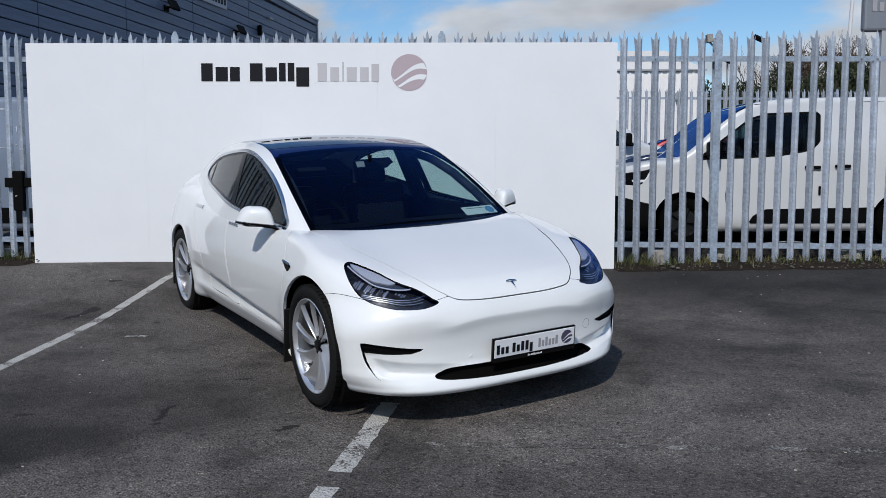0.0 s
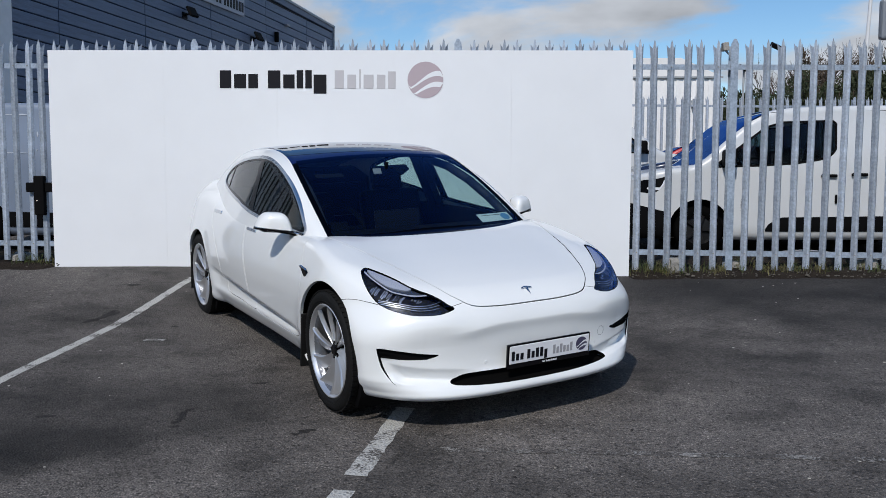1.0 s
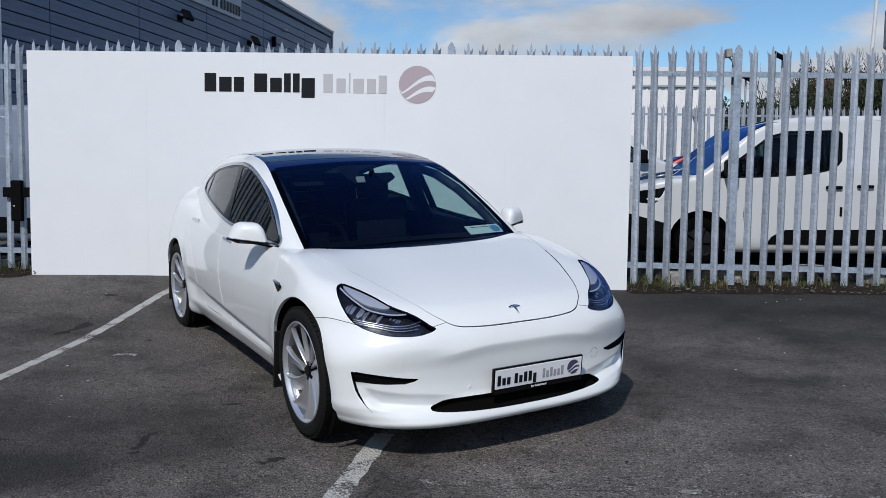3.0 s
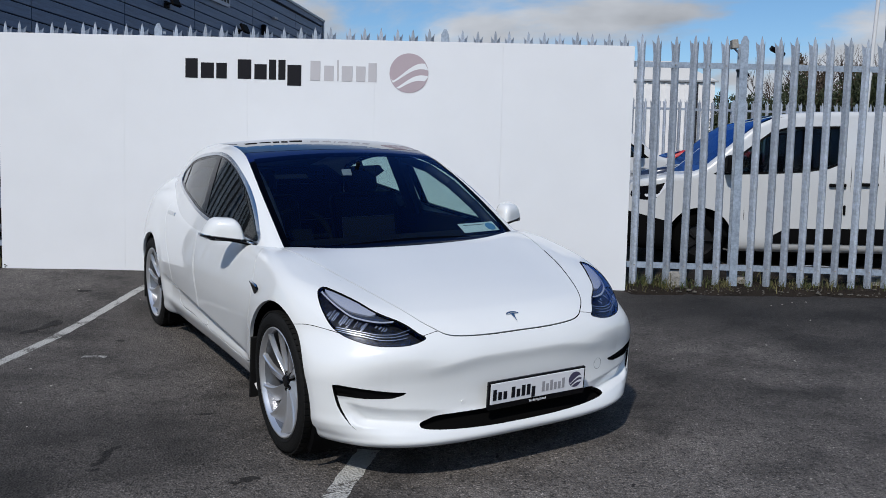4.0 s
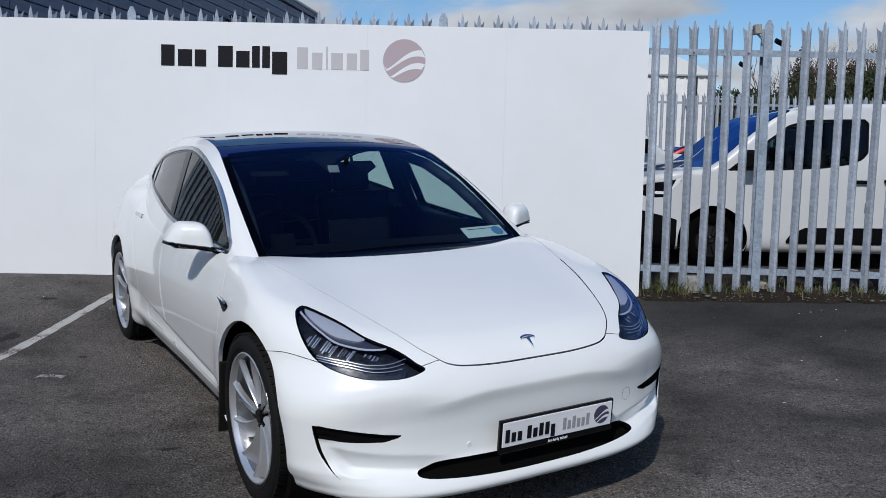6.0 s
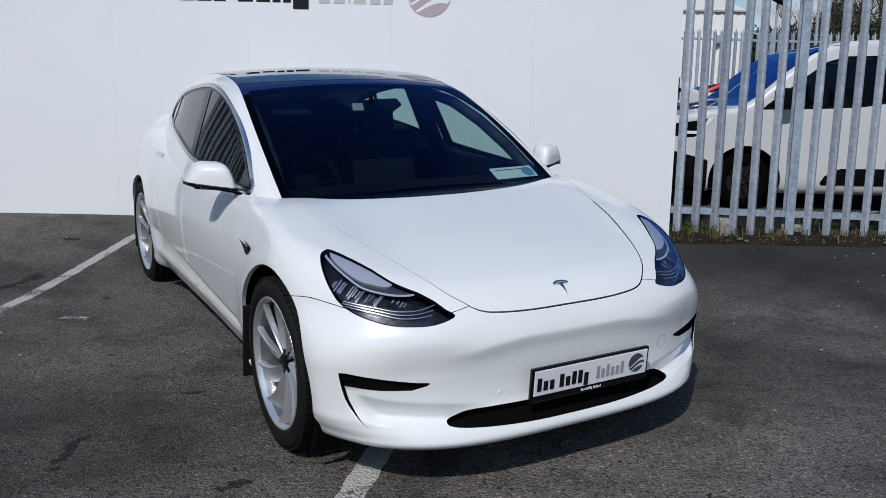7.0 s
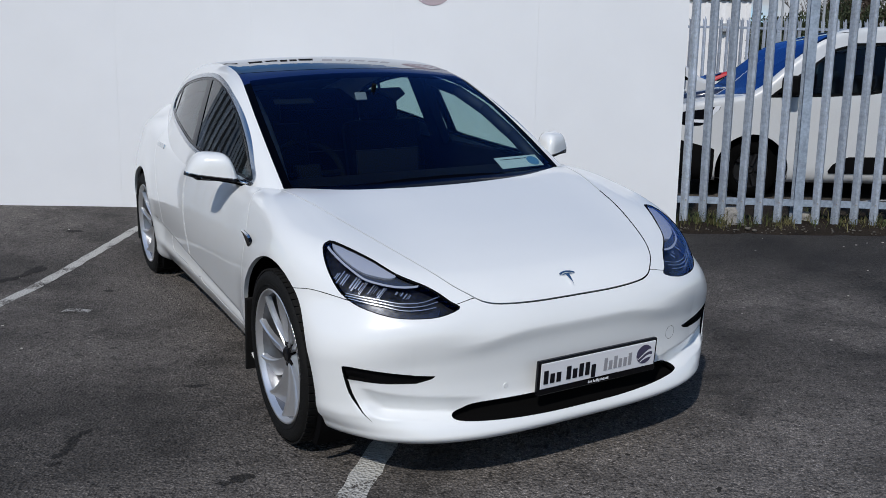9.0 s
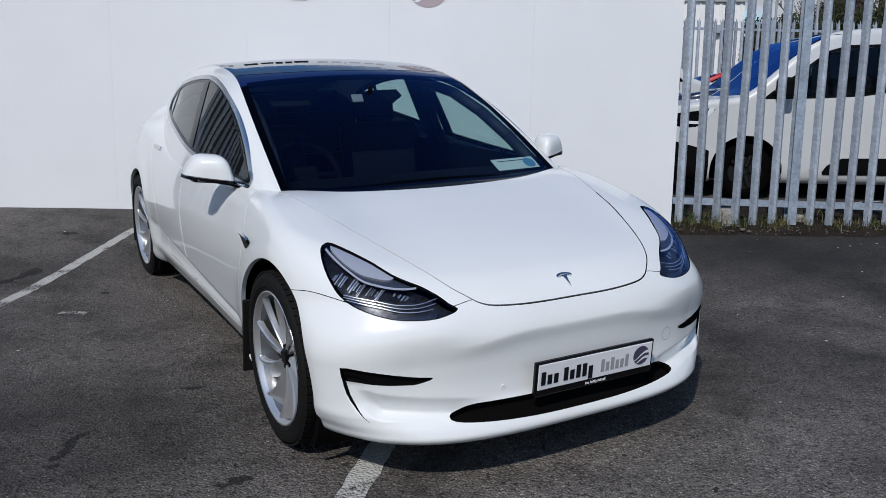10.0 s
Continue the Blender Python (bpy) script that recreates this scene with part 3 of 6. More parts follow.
# openings: wheel arches, cabin
for yw, r in ((0.0, 0.382), (BASE, 0.376)):
    _, lower = lower.cut(lambda x, y, z: np.maximum(np.hypot(y - yw, z - WHEEL - 0.005) - r, 0.55 - np.abs(x)))
_, lower = lower.cut(lambda x, y, z: np.maximum(canopy(x, y, z) + 0.012, 0.80 - z))
_, upper = upper.cut(lambda x, y, z: np.maximum(body(x, y, z) + 0.010, 0.0 * x - 1))
_, upper = upper.cut(lambda x, y, z: np.maximum(z - 0.84, 0.0 * x - 1))


def take(source, fn, name, mat, push=0.0, rim=0.012, label="", gap=GAP_W, both=True):
    """Cuts a panel out of a skin with a dark joint round it; gives back the rest."""
    inner, rest = source.cut(lambda x, y, z: fn(x, y, z) + gap)
    joint, rest = rest.cut(lambda x, y, z: fn(x, y, z) - gap)
    sides = ((-1, inner.cut(lambda x, y, z: x)[0]), (1, inner.cut(lambda x, y, z: x)[1])) if both else ((0, inner),)
    made = [piece.panel(name, mat, car, push, rim, label) for _, piece in sides]
    for bit in joint.pieces():
        bit.panel("panel_gap", GAP, car, 0.010)
    return rest, made


def slant(x, y):
    return (np.abs(x) + y) / math.sqrt(2)


# black cowl at the foot of the windscreen, then the bonnet
cowl, lower = lower.cut(lambda x, y, z: np.maximum(np.maximum(0.226 + 0.335 * x * x - y, np.abs(x) - 0.735), np.maximum(0.80 - z, y - 0.9)))
cowl.panel("cowl", BORDER, car, 0.004, 0.0, "black cowl at the foot of the windscreen")
bonnet_line = outline_distance(rounded(mirrored([(0, -0.673), (0.16, -0.671), (0.28, -0.660), (0.355, -0.642), (0.403, -0.607), (0.457, -0.540), (0.517, -0.40), (0.594, -0.17),
                                                 (0.652, 0.06), (0.705, 0.29), (0.715, 0.42), (0.60, 0.50), (0.3, 0.52), (0, 0.52)]), 4))
lower, _ = take(lower, lambda x, y, z: np.maximum(bonnet_line(x, y) * (1.45 - 0.45 * ease(y, -0.55, -0.2)), 0.50 - z), "bonnet", PAINT, gap=0.0030, both=False)

# headlights
lamp_line = outline_distance(rounded([(0.395, 0.796), (0.394, 0.808), (0.371, 0.8085), (0.278, 0.788), (0.191, 0.763), (0.111, 0.733), (0.055, 0.715), (0.002, 0.699), (-0.053, 0.676),
                                      (-0.096, 0.652), (-0.128, 0.636), (-0.115, 0.624), (-0.073, 0.612), (-0.015, 0.609), (0.069, 0.613), (0.162, 0.631), (0.220, 0.648), (0.267, 0.672),
                                      (0.307, 0.706), (0.358, 0.757)], 2))


def lamp(x, y, z):
    return np.maximum(lamp_line(slant(x, y), z), np.maximum(y - 0.1, 0.3 - np.abs(x)))


inner, rest = lower.cut(lamp)
rim_skin, lens_skin = inner.cut(lambda x, y, z: -lamp(x, y, z) - 0.0032)
lower = rest
for bit in rim_skin.pieces():
    bit.panel("lamp_seal", GAP, car, 0.003)
LAMP_DARK = material("lamp_housing", (0.055, 0.054, 0.054), 0.30, 0.8, vary=0.8, scale=26)
LAMP_GREY = material("lamp_reflector", (0.11, 0.11, 0.115), 0.22, 0.9, vary=0.7, scale=18)
LAMP_BROW = material("lamp_brow", (0.16, 0.17, 0.19), 0.25, 0.8)
LAMP_RIDGE = material("lamp_chrome_ridge", (0.62, 0.63, 0.65), 0.25, 0.8)
DRL = material("running_light_lens", (0.38, 0.39, 0.43), 0.4, coat=0.5)
strip_line = outline_distance(rounded([(0.372, 0.806), (0.352, 0.806), (0.273, 0.787), (0.187, 0.762), (0.106, 0.730), (0.118, 0.721), (0.168, 0.728), (0.216, 0.738), (0.282, 0.763), (0.344, 0.790)], 3))
guide = curve((0.0, 0.702), (0.036, 0.6985), (0.084, 0.700), (0.140, 0.708), (0.202, 0.722), (0.259, 0.746), (0.314, 0.770), (0.385, 0.802))
ridge_high = curve((-0.06, 0.672), (-0.013, 0.658), (0.05, 0.655), (0.145, 0.667), (0.27, 0.680))
ridge_low = curve((-0.084, 0.650), (-0.042, 0.640), (0.032, 0.635), (0.127, 0.649), (0.235, 0.662))
for sign in (-1, 1):
    half = lens_skin.cut(lambda x, y, z: -sign * x)[0]
    headlight = half.panel("headlight", LENS_GLASS, car, 0.002, 0.0, "clear headlight with dark housing and pale running light")
    half.panel("housing", LAMP_DARK, headlight, 0.036)
    half.cut(lambda x, y, z: strip_line(slant(x, y), z))[0].panel("running_light", DRL, headlight, 0.0035, 0.010)
    half.band(lambda x, y, z: z - guide(slant(x, y)), 0.0026, lambda x, y, z: np.abs(slant(x, y) - 0.20) - 0.18)[0].panel("light_guide", DRL, headlight, 0.006)
    half.cut(lambda x, y, z: np.maximum(guide(slant(x, y)) + 0.003 - z, slant(x, y) - 0.36))[0].panel("brow", LAMP_BROW, headlight, 0.012)
    for k in range(3):
        half.band(lambda x, y, z: z - ridge_high(slant(x, y)) * (1 - k / 2) - ridge_low(slant(x, y)) * k / 2, 0.0011, lambda x, y, z: np.abs(slant(x, y) - 0.10) - 0.155)[0].panel("ridge", LAMP_RIDGE, headlight, 0.006)
    half.cut(lambda x, y, z: np.maximum(z - ridge_low(slant(x, y)) + 0.004, np.abs(slant(x, y) - 0.10) - 0.17))[0].panel("lower_reflector", LAMP_GREY, headlight, 0.022)
    chance = random.Random(5)
    for a0, z0, tall in ((0.290, 0.727, 0.021), (0.218, 0.709, 0.025), (0.150, 0.694, 0.017), (0.060, 0.684, 0.008)):
        for k in range(6):
            wide, high, off = chance.uniform(0.0007, 0.0034), tall * chance.uniform(0.45, 1.1), chance.uniform(-0.003, 0.003)
            half.band(lambda x, y, z: slant(x, y) - a0 - 0.0105 * (k - 2.5) - off + 0.55 * (z - z0), wide, lambda x, y, z: np.abs(z - z0 - 0.30 * (slant(x, y) - a0)) - high)[0].panel("reflector_fin", LAMP_RIDGE, headlight, 0.018 + 0.002 * (k % 3))

# bumper: lower grille, corner slots, tow cover, seam to the wing
wing_seam = curve((-0.47, 0.650), (-0.39, 0.664), (-0.30, 0.671), (-0.2, 0.658))
nose_seam = curve((0.40, 0.655), (0.48, 0.640))
grille_line = outline_distance(rounded(mirrored([(0, 0.302), (0.20, 0.303), (0.36, 0.303), (0.425, 0.298), (0.46, 0.285), (0.500, 0.259), (0.40, 0.246), (0.20, 0.237), (0, 0.235)]), 4))
inner, lower = lower.cut(lambda x, y, z: np.maximum(grille_line(x, z), y + 0.5))
grille = inner.panel("grille", GAP, car, 0.030, 0.0, "black lower grille")
slot_line = outline_distance([(0.237, 0.451), (0.209, 0.452), (0.111, 0.437), (0.0, 0.4175), (-0.064, 0.411), (-0.051, 0.401), (-0.004, 0.388), (0.081, 0.391), (0.221, 0.402)])


def slot(x, y, z):
    return np.maximum(slot_line(slant(x, y), z), np.maximum(y + 0.2, 0.4 - np.abs(x)))


inner, lower = lower.cut(slot)
for sign in (-1, 1):
    inner.cut(lambda x, y, z: -sign * x)[0].panel("corner_slot", BLACK, car, 0.016, 0.0, "black corner slot of the bumper")
# the slot's upright leg: a black cleft whose outer cheek shows
taper = curve((0.26, 0.0012), (0.30, 0.0026), (0.34, 0.0042), (0.45, 0.0052))
inner, lower = lower.band(lambda x, y, z: (slant(x, y) - slash(z)) / taper(z), 1.0, lambda x, y, z: np.abs(z - 0.356) - 0.095, lambda x, y, z: y + 0.2)
for bit in inner.pieces():
    bit.panel("panel_gap", GAP, car, 0.003)
edge, lower = lower.band(lambda x, y, z: (slant(x, y) - slash(z) - taper(z) - 0.004) / 0.0039, 1.0, lambda x, y, z: np.abs(z - 0.359) - 0.093, lambda x, y, z: y + 0.2)
for bit in edge.pieces():
    bit.panel("slot_cheek", PAINT, car, 0.0, 0.034, rim_mat=GAP)
for fn, w, limits, push in (
        (lambda x, y, z: np.hypot(x - 0.475, z - 0.402) - 0.026, 0.0007, [lambda x, y, z: y + 0.4], 0.0015),
        (lambda x, y, z: z - wing_seam(y), 0.0013, [lambda x, y, z: np.abs(y + 0.30) - 0.17, lambda x, y, z: 0.6 - np.abs(x)], 0.008),
        (lambda x, y, z: z - nose_seam(np.abs(x)), 0.0009, [lambda x, y, z: np.abs(np.abs(x) - 0.43) - 0.04, lambda x, y, z: y + 0.5], 0.006)):
    inner, lower = lower.band(fn, w, *limits)
    for bit in inner.pieces(3):
        bit.panel("panel_gap", GAP, car, push)

# doors
front_door = outline_distance(rounded([(0.47, 0.905), (0.40, 0.80), (0.372, 0.70), (0.378, 0.56), (0.42, 0.42), (0.50, 0.315), (0.70, 0.298), (1.10, 0.302), (1.36, 0.312),
                                       (1.395, 0.40), (1.45, 0.55), (1.54, 0.74), (1.615, 0.96), (1.62, 1.05), (1.2, 1.07), (0.6, 1.0)], 5))
rear_door = outline_distance(rounded([(1.645, 1.05), (1.635, 0.96), (1.56, 0.74), (1.47, 0.55), (1.415, 0.40), (1.39, 0.315), (1.70, 0.322), (2.04, 0.335), (2.10, 0.42), (2.20, 0.58),
                                      (2.36, 0.72), (2.53, 0.84), (2.58, 0.95), (2.5, 1.08), (2.1, 1.1)], 5))
for line in (front_door, rear_door):
    lower, doors = take(lower, lambda x, y, z: np.maximum(line(y, z), 0.55 - np.abs(x)), "door", PAINT)
front_skin, lower = lower.cut(lambda x, y, z: y)
front_skin.panel("bumper_shell", PAINT, car, 0.0, 0.018, rim_mat=GAP)
lower.panel("body_shell", PAINT, car, 0.0, 0.018)

# glasshouse
side_pts = [(0.585, 0.922), (0.64, 0.975), (0.80, 1.080), (1.02, 1.186), (1.30, 1.277), (1.58, 1.324), (1.88, 1.318), (2.25, 1.276), (2.52, 1.212), (2.64, 1.160), (2.62, 1.115),
            (2.36, 1.080), (2.04, 1.038), (1.67, 0.984), (1.285, 0.952), (0.98, 0.935), (0.74, 0.926)]
dlo = outline_distance(rounded(side_pts, 4))


def daylight(x, y, z):
    return np.maximum(dlo(y, z), 0.45 - np.abs(x))


def pillar(y, z):
    return np.abs(y - 1.635 - 0.22 * (z - 1.15)) - 0.045


glass, upper = upper.cut(daylight)
trim, upper = upper.cut(lambda x, y, z: daylight(x, y, z) - 0.020)
for sign in (-1, 1):
    trim.cut(lambda x, y, z: -sign * x)[0].panel("window_trim", SATIN, car, -0.004, 0.012, "satin metal window trim")
frame_skin, glass = glass.cut(lambda x, y, z: -daylight(x, y, z) - 0.010)
post_skin, glass = glass.cut(lambda x, y, z: np.maximum(pillar(y, z), -1 + 0 * x))
quarter, glass = glass.cut(lambda x, y, z: 0 * x + np.abs(y - 2.40 + 0.25 * (z - 1.15)) - 0.012)
for sign in (-1, 1):
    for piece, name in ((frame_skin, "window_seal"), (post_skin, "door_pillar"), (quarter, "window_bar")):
        piece.cut(lambda x, y, z: -sign * x)[0].panel(name, BLACK_GLOSS, car, 0.001, 0.01)
    for lo, hi in ((0.3, 1.635), (1.635, 2.40), (2.40, 3.0)):
        piece = glass.cut(lambda x, y, z: np.maximum(-sign * x, np.maximum(lo + 0.22 * (z - 1.15) * (lo < 2) - y, y - hi - 0.22 * (z - 1.15))))[0]
        if len(piece.T):
            piece.panel("side_window", SIDE_GLASS, car, 0.004)
screen_side = curve((0.10, 0.715), (0.40, 0.703), (0.63, 0.687), (0.86, 0.666), (1.12, 0.634), (1.30, 0.609), (1.7, 0.585), (2.1, 0.575), (2.6, 0.54), (3.2, 0.47), (3.5, 0.42))
top_glass, upper = upper.cut(lambda x, y, z: np.maximum(np.abs(x) - screen_side(y), y - 3.30))
upper.panel("roof_frame", PAINT, car, 0.0, 0.014)
SEAM_Y, SEAM2_Y = 1.275, 2.20
shield, top_glass = top_glass.cut(lambda x, y, z: y - SEAM_Y - 0.06 * (np.abs(x) / 0.6)**2)
roof_skin, back_skin = top_glass.cut(lambda x, y, z: y - SEAM2_Y)
clear_shield, border = shield.cut(lambda x, y, z: np.maximum(np.abs(x) - screen_side(y) + 0.035, np.maximum(y - SEAM_Y + 0.07, 0.35 - y)))
band_skin, clear_shield = clear_shield.cut(lambda x, y, z: SEAM_Y - 0.135 - y)
windscreen = clear_shield.panel("windscreen", WINDSCREEN, car, 0.003, 0.0, "dark tinted windscreen")
top_band, border = border.cut(lambda x, y, z: SEAM_Y - 0.10 - y)
band_skin.panel("tinted_band", TINT_BAND, car, 0.003)
top_band.panel("screen_top_band", COATED, car, 0.003, 0.006, "blue-tinted upper edge of the windscreen")
border.panel("screen_border", BORDER, car, 0.003, 0.006)
roof_skin.cut(lambda x, y, z: SEAM_Y + 0.004 + 0.06 * (np.abs(x) / 0.6)**2 - y)[0].panel("glass_roof", ROOF_GLASS, car, 0.002, 0.006, "black tinted glass roof")
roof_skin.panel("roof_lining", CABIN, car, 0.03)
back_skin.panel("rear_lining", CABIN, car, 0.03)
back_skin.panel("rear_window", BLACK_GLOSS, car, 0.003, 0.006)


# ---- car: wheels ----
def polar(r, a, x):
    return (x, r * math.cos(a), r * math.sin(a))


def make_wheel(side):
    """A wheel with tyre, ten-blade turbine rim, disc and caliper. side: -1 for the car's right."""
    w = new("wheel")
    w.parent = car
    bm = bmesh.new()
    half = [(0.252, 0.096), (0.262, 0.107), (0.285, 0.114), (0.306, 0.114), (0.321, 0.108), (0.330, 0.097), (0.3345, 0.082), (0.335, 0.066), (0.328, 0.064), (0.328, 0.056), (0.336, 0.054),
            (0.336, 0.026), (0.328, 0.024), (0.328, 0.016), (0.336, 0.014)]
    lathe(bm, half + [(r, -x) for r, x in half[::-1]], 72)
    for r in (0.297, 0.290, 0.276):
        lathe(bm, [(r, 0.1130), (r + 0.0015, 0.1150), (r + 0.003, 0.1130)], 72)
    tyre = part("tyre", bm, RUBBER, w, "black low-profile tyre", smooth=True)
    bm = bmesh.new()
    for i in range(66):
        a = 2 * math.pi * i / 66
        for x0, x1, skew in ((0.068, 0.104, 0.012), (0.028, 0.052, -0.012), (-0.012, 0.012, 0.012), (-0.052, -0.028, -0.012), (-0.104, -0.068, 0.012)):
            r0, r1 = 0.330, (0.3385 if abs(x0) < 0.06 else 0.3365)
            vs = [bm.verts.new(polar(r, a + s + skew * k, x)) for r in (r0, r1) for k, x in ((-0.5, x0), (0.5, x1)) for s in (0.008, 0.077)]
            for f in ((4, 5, 7, 6), (0, 1, 5, 4), (2, 6, 7, 3), (0, 4, 6, 2), (1, 3, 7, 5)):
                bm.faces.new([vs[k] for k in f])
    bmesh.ops.recalc_face_normals(bm, faces=bm.faces)
    tagged(part("tread", bm, RUBBER, tyre), kind="stuff")
    bm = bmesh.new()
    lathe(bm, [(0.260, 0.094), (0.2615, 0.105), (0.2585, 0.111), (0.252, 0.108), (0.246, 0.088), (0.243, 0.086)], 72)
    part("rim", bm, RIM, w, "silver turbine alloy wheel rim", smooth=True)
    bm = bmesh.new()
    lathe(bm, [(0.243, 0.086), (0.236, 0.060), (0.232, 0.0), (0.236, -0.08), (0.255, -0.10)], 72)
    part("barrel", bm, BARREL, w, smooth=True)
    for i in range(10):
        bm = bmesh.new()
        rows = []
        steps = 10
        for s in range(steps + 1):
            u = s / steps
            r = 0.036 + (0.2440 - 0.036) * u
            a0 = 2 * math.pi * i / 10 - 0.24 * u * u + 0.08
            half_turn = (0.019 + 0.074 * u**0.9) * 0.5 / r
            dish = 0.066 + 0.034 * u**1.4
            drop = 0.008 + 0.028 * u**0.8
            section = ((1.0, -0.005), (0.84, 0.0), (0.60, -0.003), (0.40, -0.30 * drop), (-0.75, -drop), (-1.0, -drop - 0.005), (-1.0, -drop - 0.018), (1.0, -0.024))
            rows.append([bm.verts.new(polar(r, a0 - half_turn * f, dish + x)) for f, x in section])
        n = len(rows[0])
        for p, q in zip(rows, rows[1:]):
            for k in range(n):
                bm.faces.new((p[k], p[(k + 1) % n], q[(k + 1) % n], q[k]))
        bm.faces.new(rows[0])
        bm.faces.new(rows[-1])
        bmesh.ops.recalc_face_normals(bm, faces=bm.faces)
        part("spoke", bm, RIM, w)
    bm = bmesh.new()
    lathe(bm, [(0.0005, 0.073), (0.026, 0.073), (0.030, 0.070), (0.032, 0.060), (0.052, 0.056), (0.058, 0.03)], 32)
    for k in range(5):
        a = 2 * math.pi * (k + 0.5) / 5
        tube(bm, polar(0.043, a, 0.045), polar(0.043, a, 0.066), 0.010, sides=8)
    part("hub_cap", bm, BLACK_GLOSS, w, smooth=False)
    bm = bmesh.new()
    lathe(bm, [(0.06, 0.012), (0.178, 0.012), (0.180, 0.006), (0.180, -0.018), (0.06, -0.018)], 56)
    part("brake_disc", bm, DISC, w)
    bm = bmesh.new()
    lathe(bm, [(0.058, 0.03), (0.07, 0.0), (0.235, -0.05), (0.232, -0.085)], 40)
    part("hub_well", bm, RIM_DARK, w)
    bm = bmesh.new()
    rows = []
    for s in range(7):
        a = 0.10 + 1.10 * s / 6
        rows.append([bm.verts.new(polar(r, a, x)) for r, x in ((0.115, 0.036), (0.185, 0.036), (0.200, 0.020), (0.200, -0.03), (0.115, -0.03))])
    for p, q in zip(rows, rows[1:]):
        for k in range(5):
            bm.faces.new((p[k], p[(k + 1) % 5], q[(k + 1) % 5], q[k]))
    bm.faces.new(rows[0])
    bm.faces.new(rows[-1])
    bmesh.ops.recalc_face_normals(bm, faces=bm.faces)
    part("brake_caliper", bm, CALIPER, w, "red brake caliper")
    return w


first = make_wheel(-1)
first.matrix_basis = pose(-0.786, 0, WHEEL, 0, 0, 180)
for m in (pose(-0.735, BASE, WHEEL, 0, 0, 180) @ pose(0, 0, 0, 40, 0, 0), pose(0.786, 0, WHEEL), pose(0.735, BASE, WHEEL)):
    copy_thing(first, m)

for yw in (0.0, BASE):
    for sign in (-1, 1):
        bm = bmesh.new()
        rows = []
        for s in range(25):
            a = math.radians(-58 + 276 * s / 24)
            rows.append([bm.verts.new((sign * x, yw + r * math.cos(a), WHEEL + r * math.sin(a))) for x, r in ((0.872 - 0.05 * (yw > 1), 0.381), (0.862 - 0.05 * (yw > 1), 0.396), (0.60, 0.400), (0.56, 0.36), (0.56, 0.10))])
        for p, q in zip(rows, rows[1:]):
            for k in range(4):
                bm.faces.new((p[k], p[k + 1], q[k + 1], q[k]))
        part("arch_liner", bm, BLACK, car)
        # mud flap behind the wheel
        bm = bmesh.new()
        box(bm, (-0.125, -0.008, -0.16), (0.108, 0.008, 0.17), pose(sign * (0.786 - 0.070 * (yw > 1)), yw + 0.361, 0.315, 9, 0, 0), 0.005)
        part("mud_flap", bm, RUBBER, car, "black rubber mud flap")

bm = bmesh.new()
box(bm, (-0.58, -0.60, 0.165), (0.58, 3.60, 0.21))
box(bm, (-0.72, 0.46, 0.185), (0.72, 2.42, 0.21))
box(bm, (-0.80, 0.44, 0.21), (0.80, 0.47, 0.84))
box(bm, (-0.78, 2.40, 0.21), (0.78, 2.44, 0.80))
box(bm, (-0.56, -0.45, 0.21), (0.56, 0.45, 0.60))
part("underbody", bm, BLACK, car)

# ---- car: mirrors ----
def egg(x, y, z):
    d = np.abs(x) - 0.918
    u = np.abs((d + 0.10 * (z - 0.95)) / (0.110 - 0.36 * np.clip(z - 0.92, 0, 0.13)))
    v = np.abs((z - 0.935 - 0.05 * d) / 0.105)
    yc = 0.765 + 0.44 * d
    w = np.abs((y - yc) / np.where(y > yc, 0.055, 0.088))
    return ((u**4.0 + v**4.6 + w**2.6)**(1 / 2.8) - 1) * 0.07


def mirror_floor(x, z):
    return z - 0.925 - 0.15 * (np.abs(x) - 0.81)


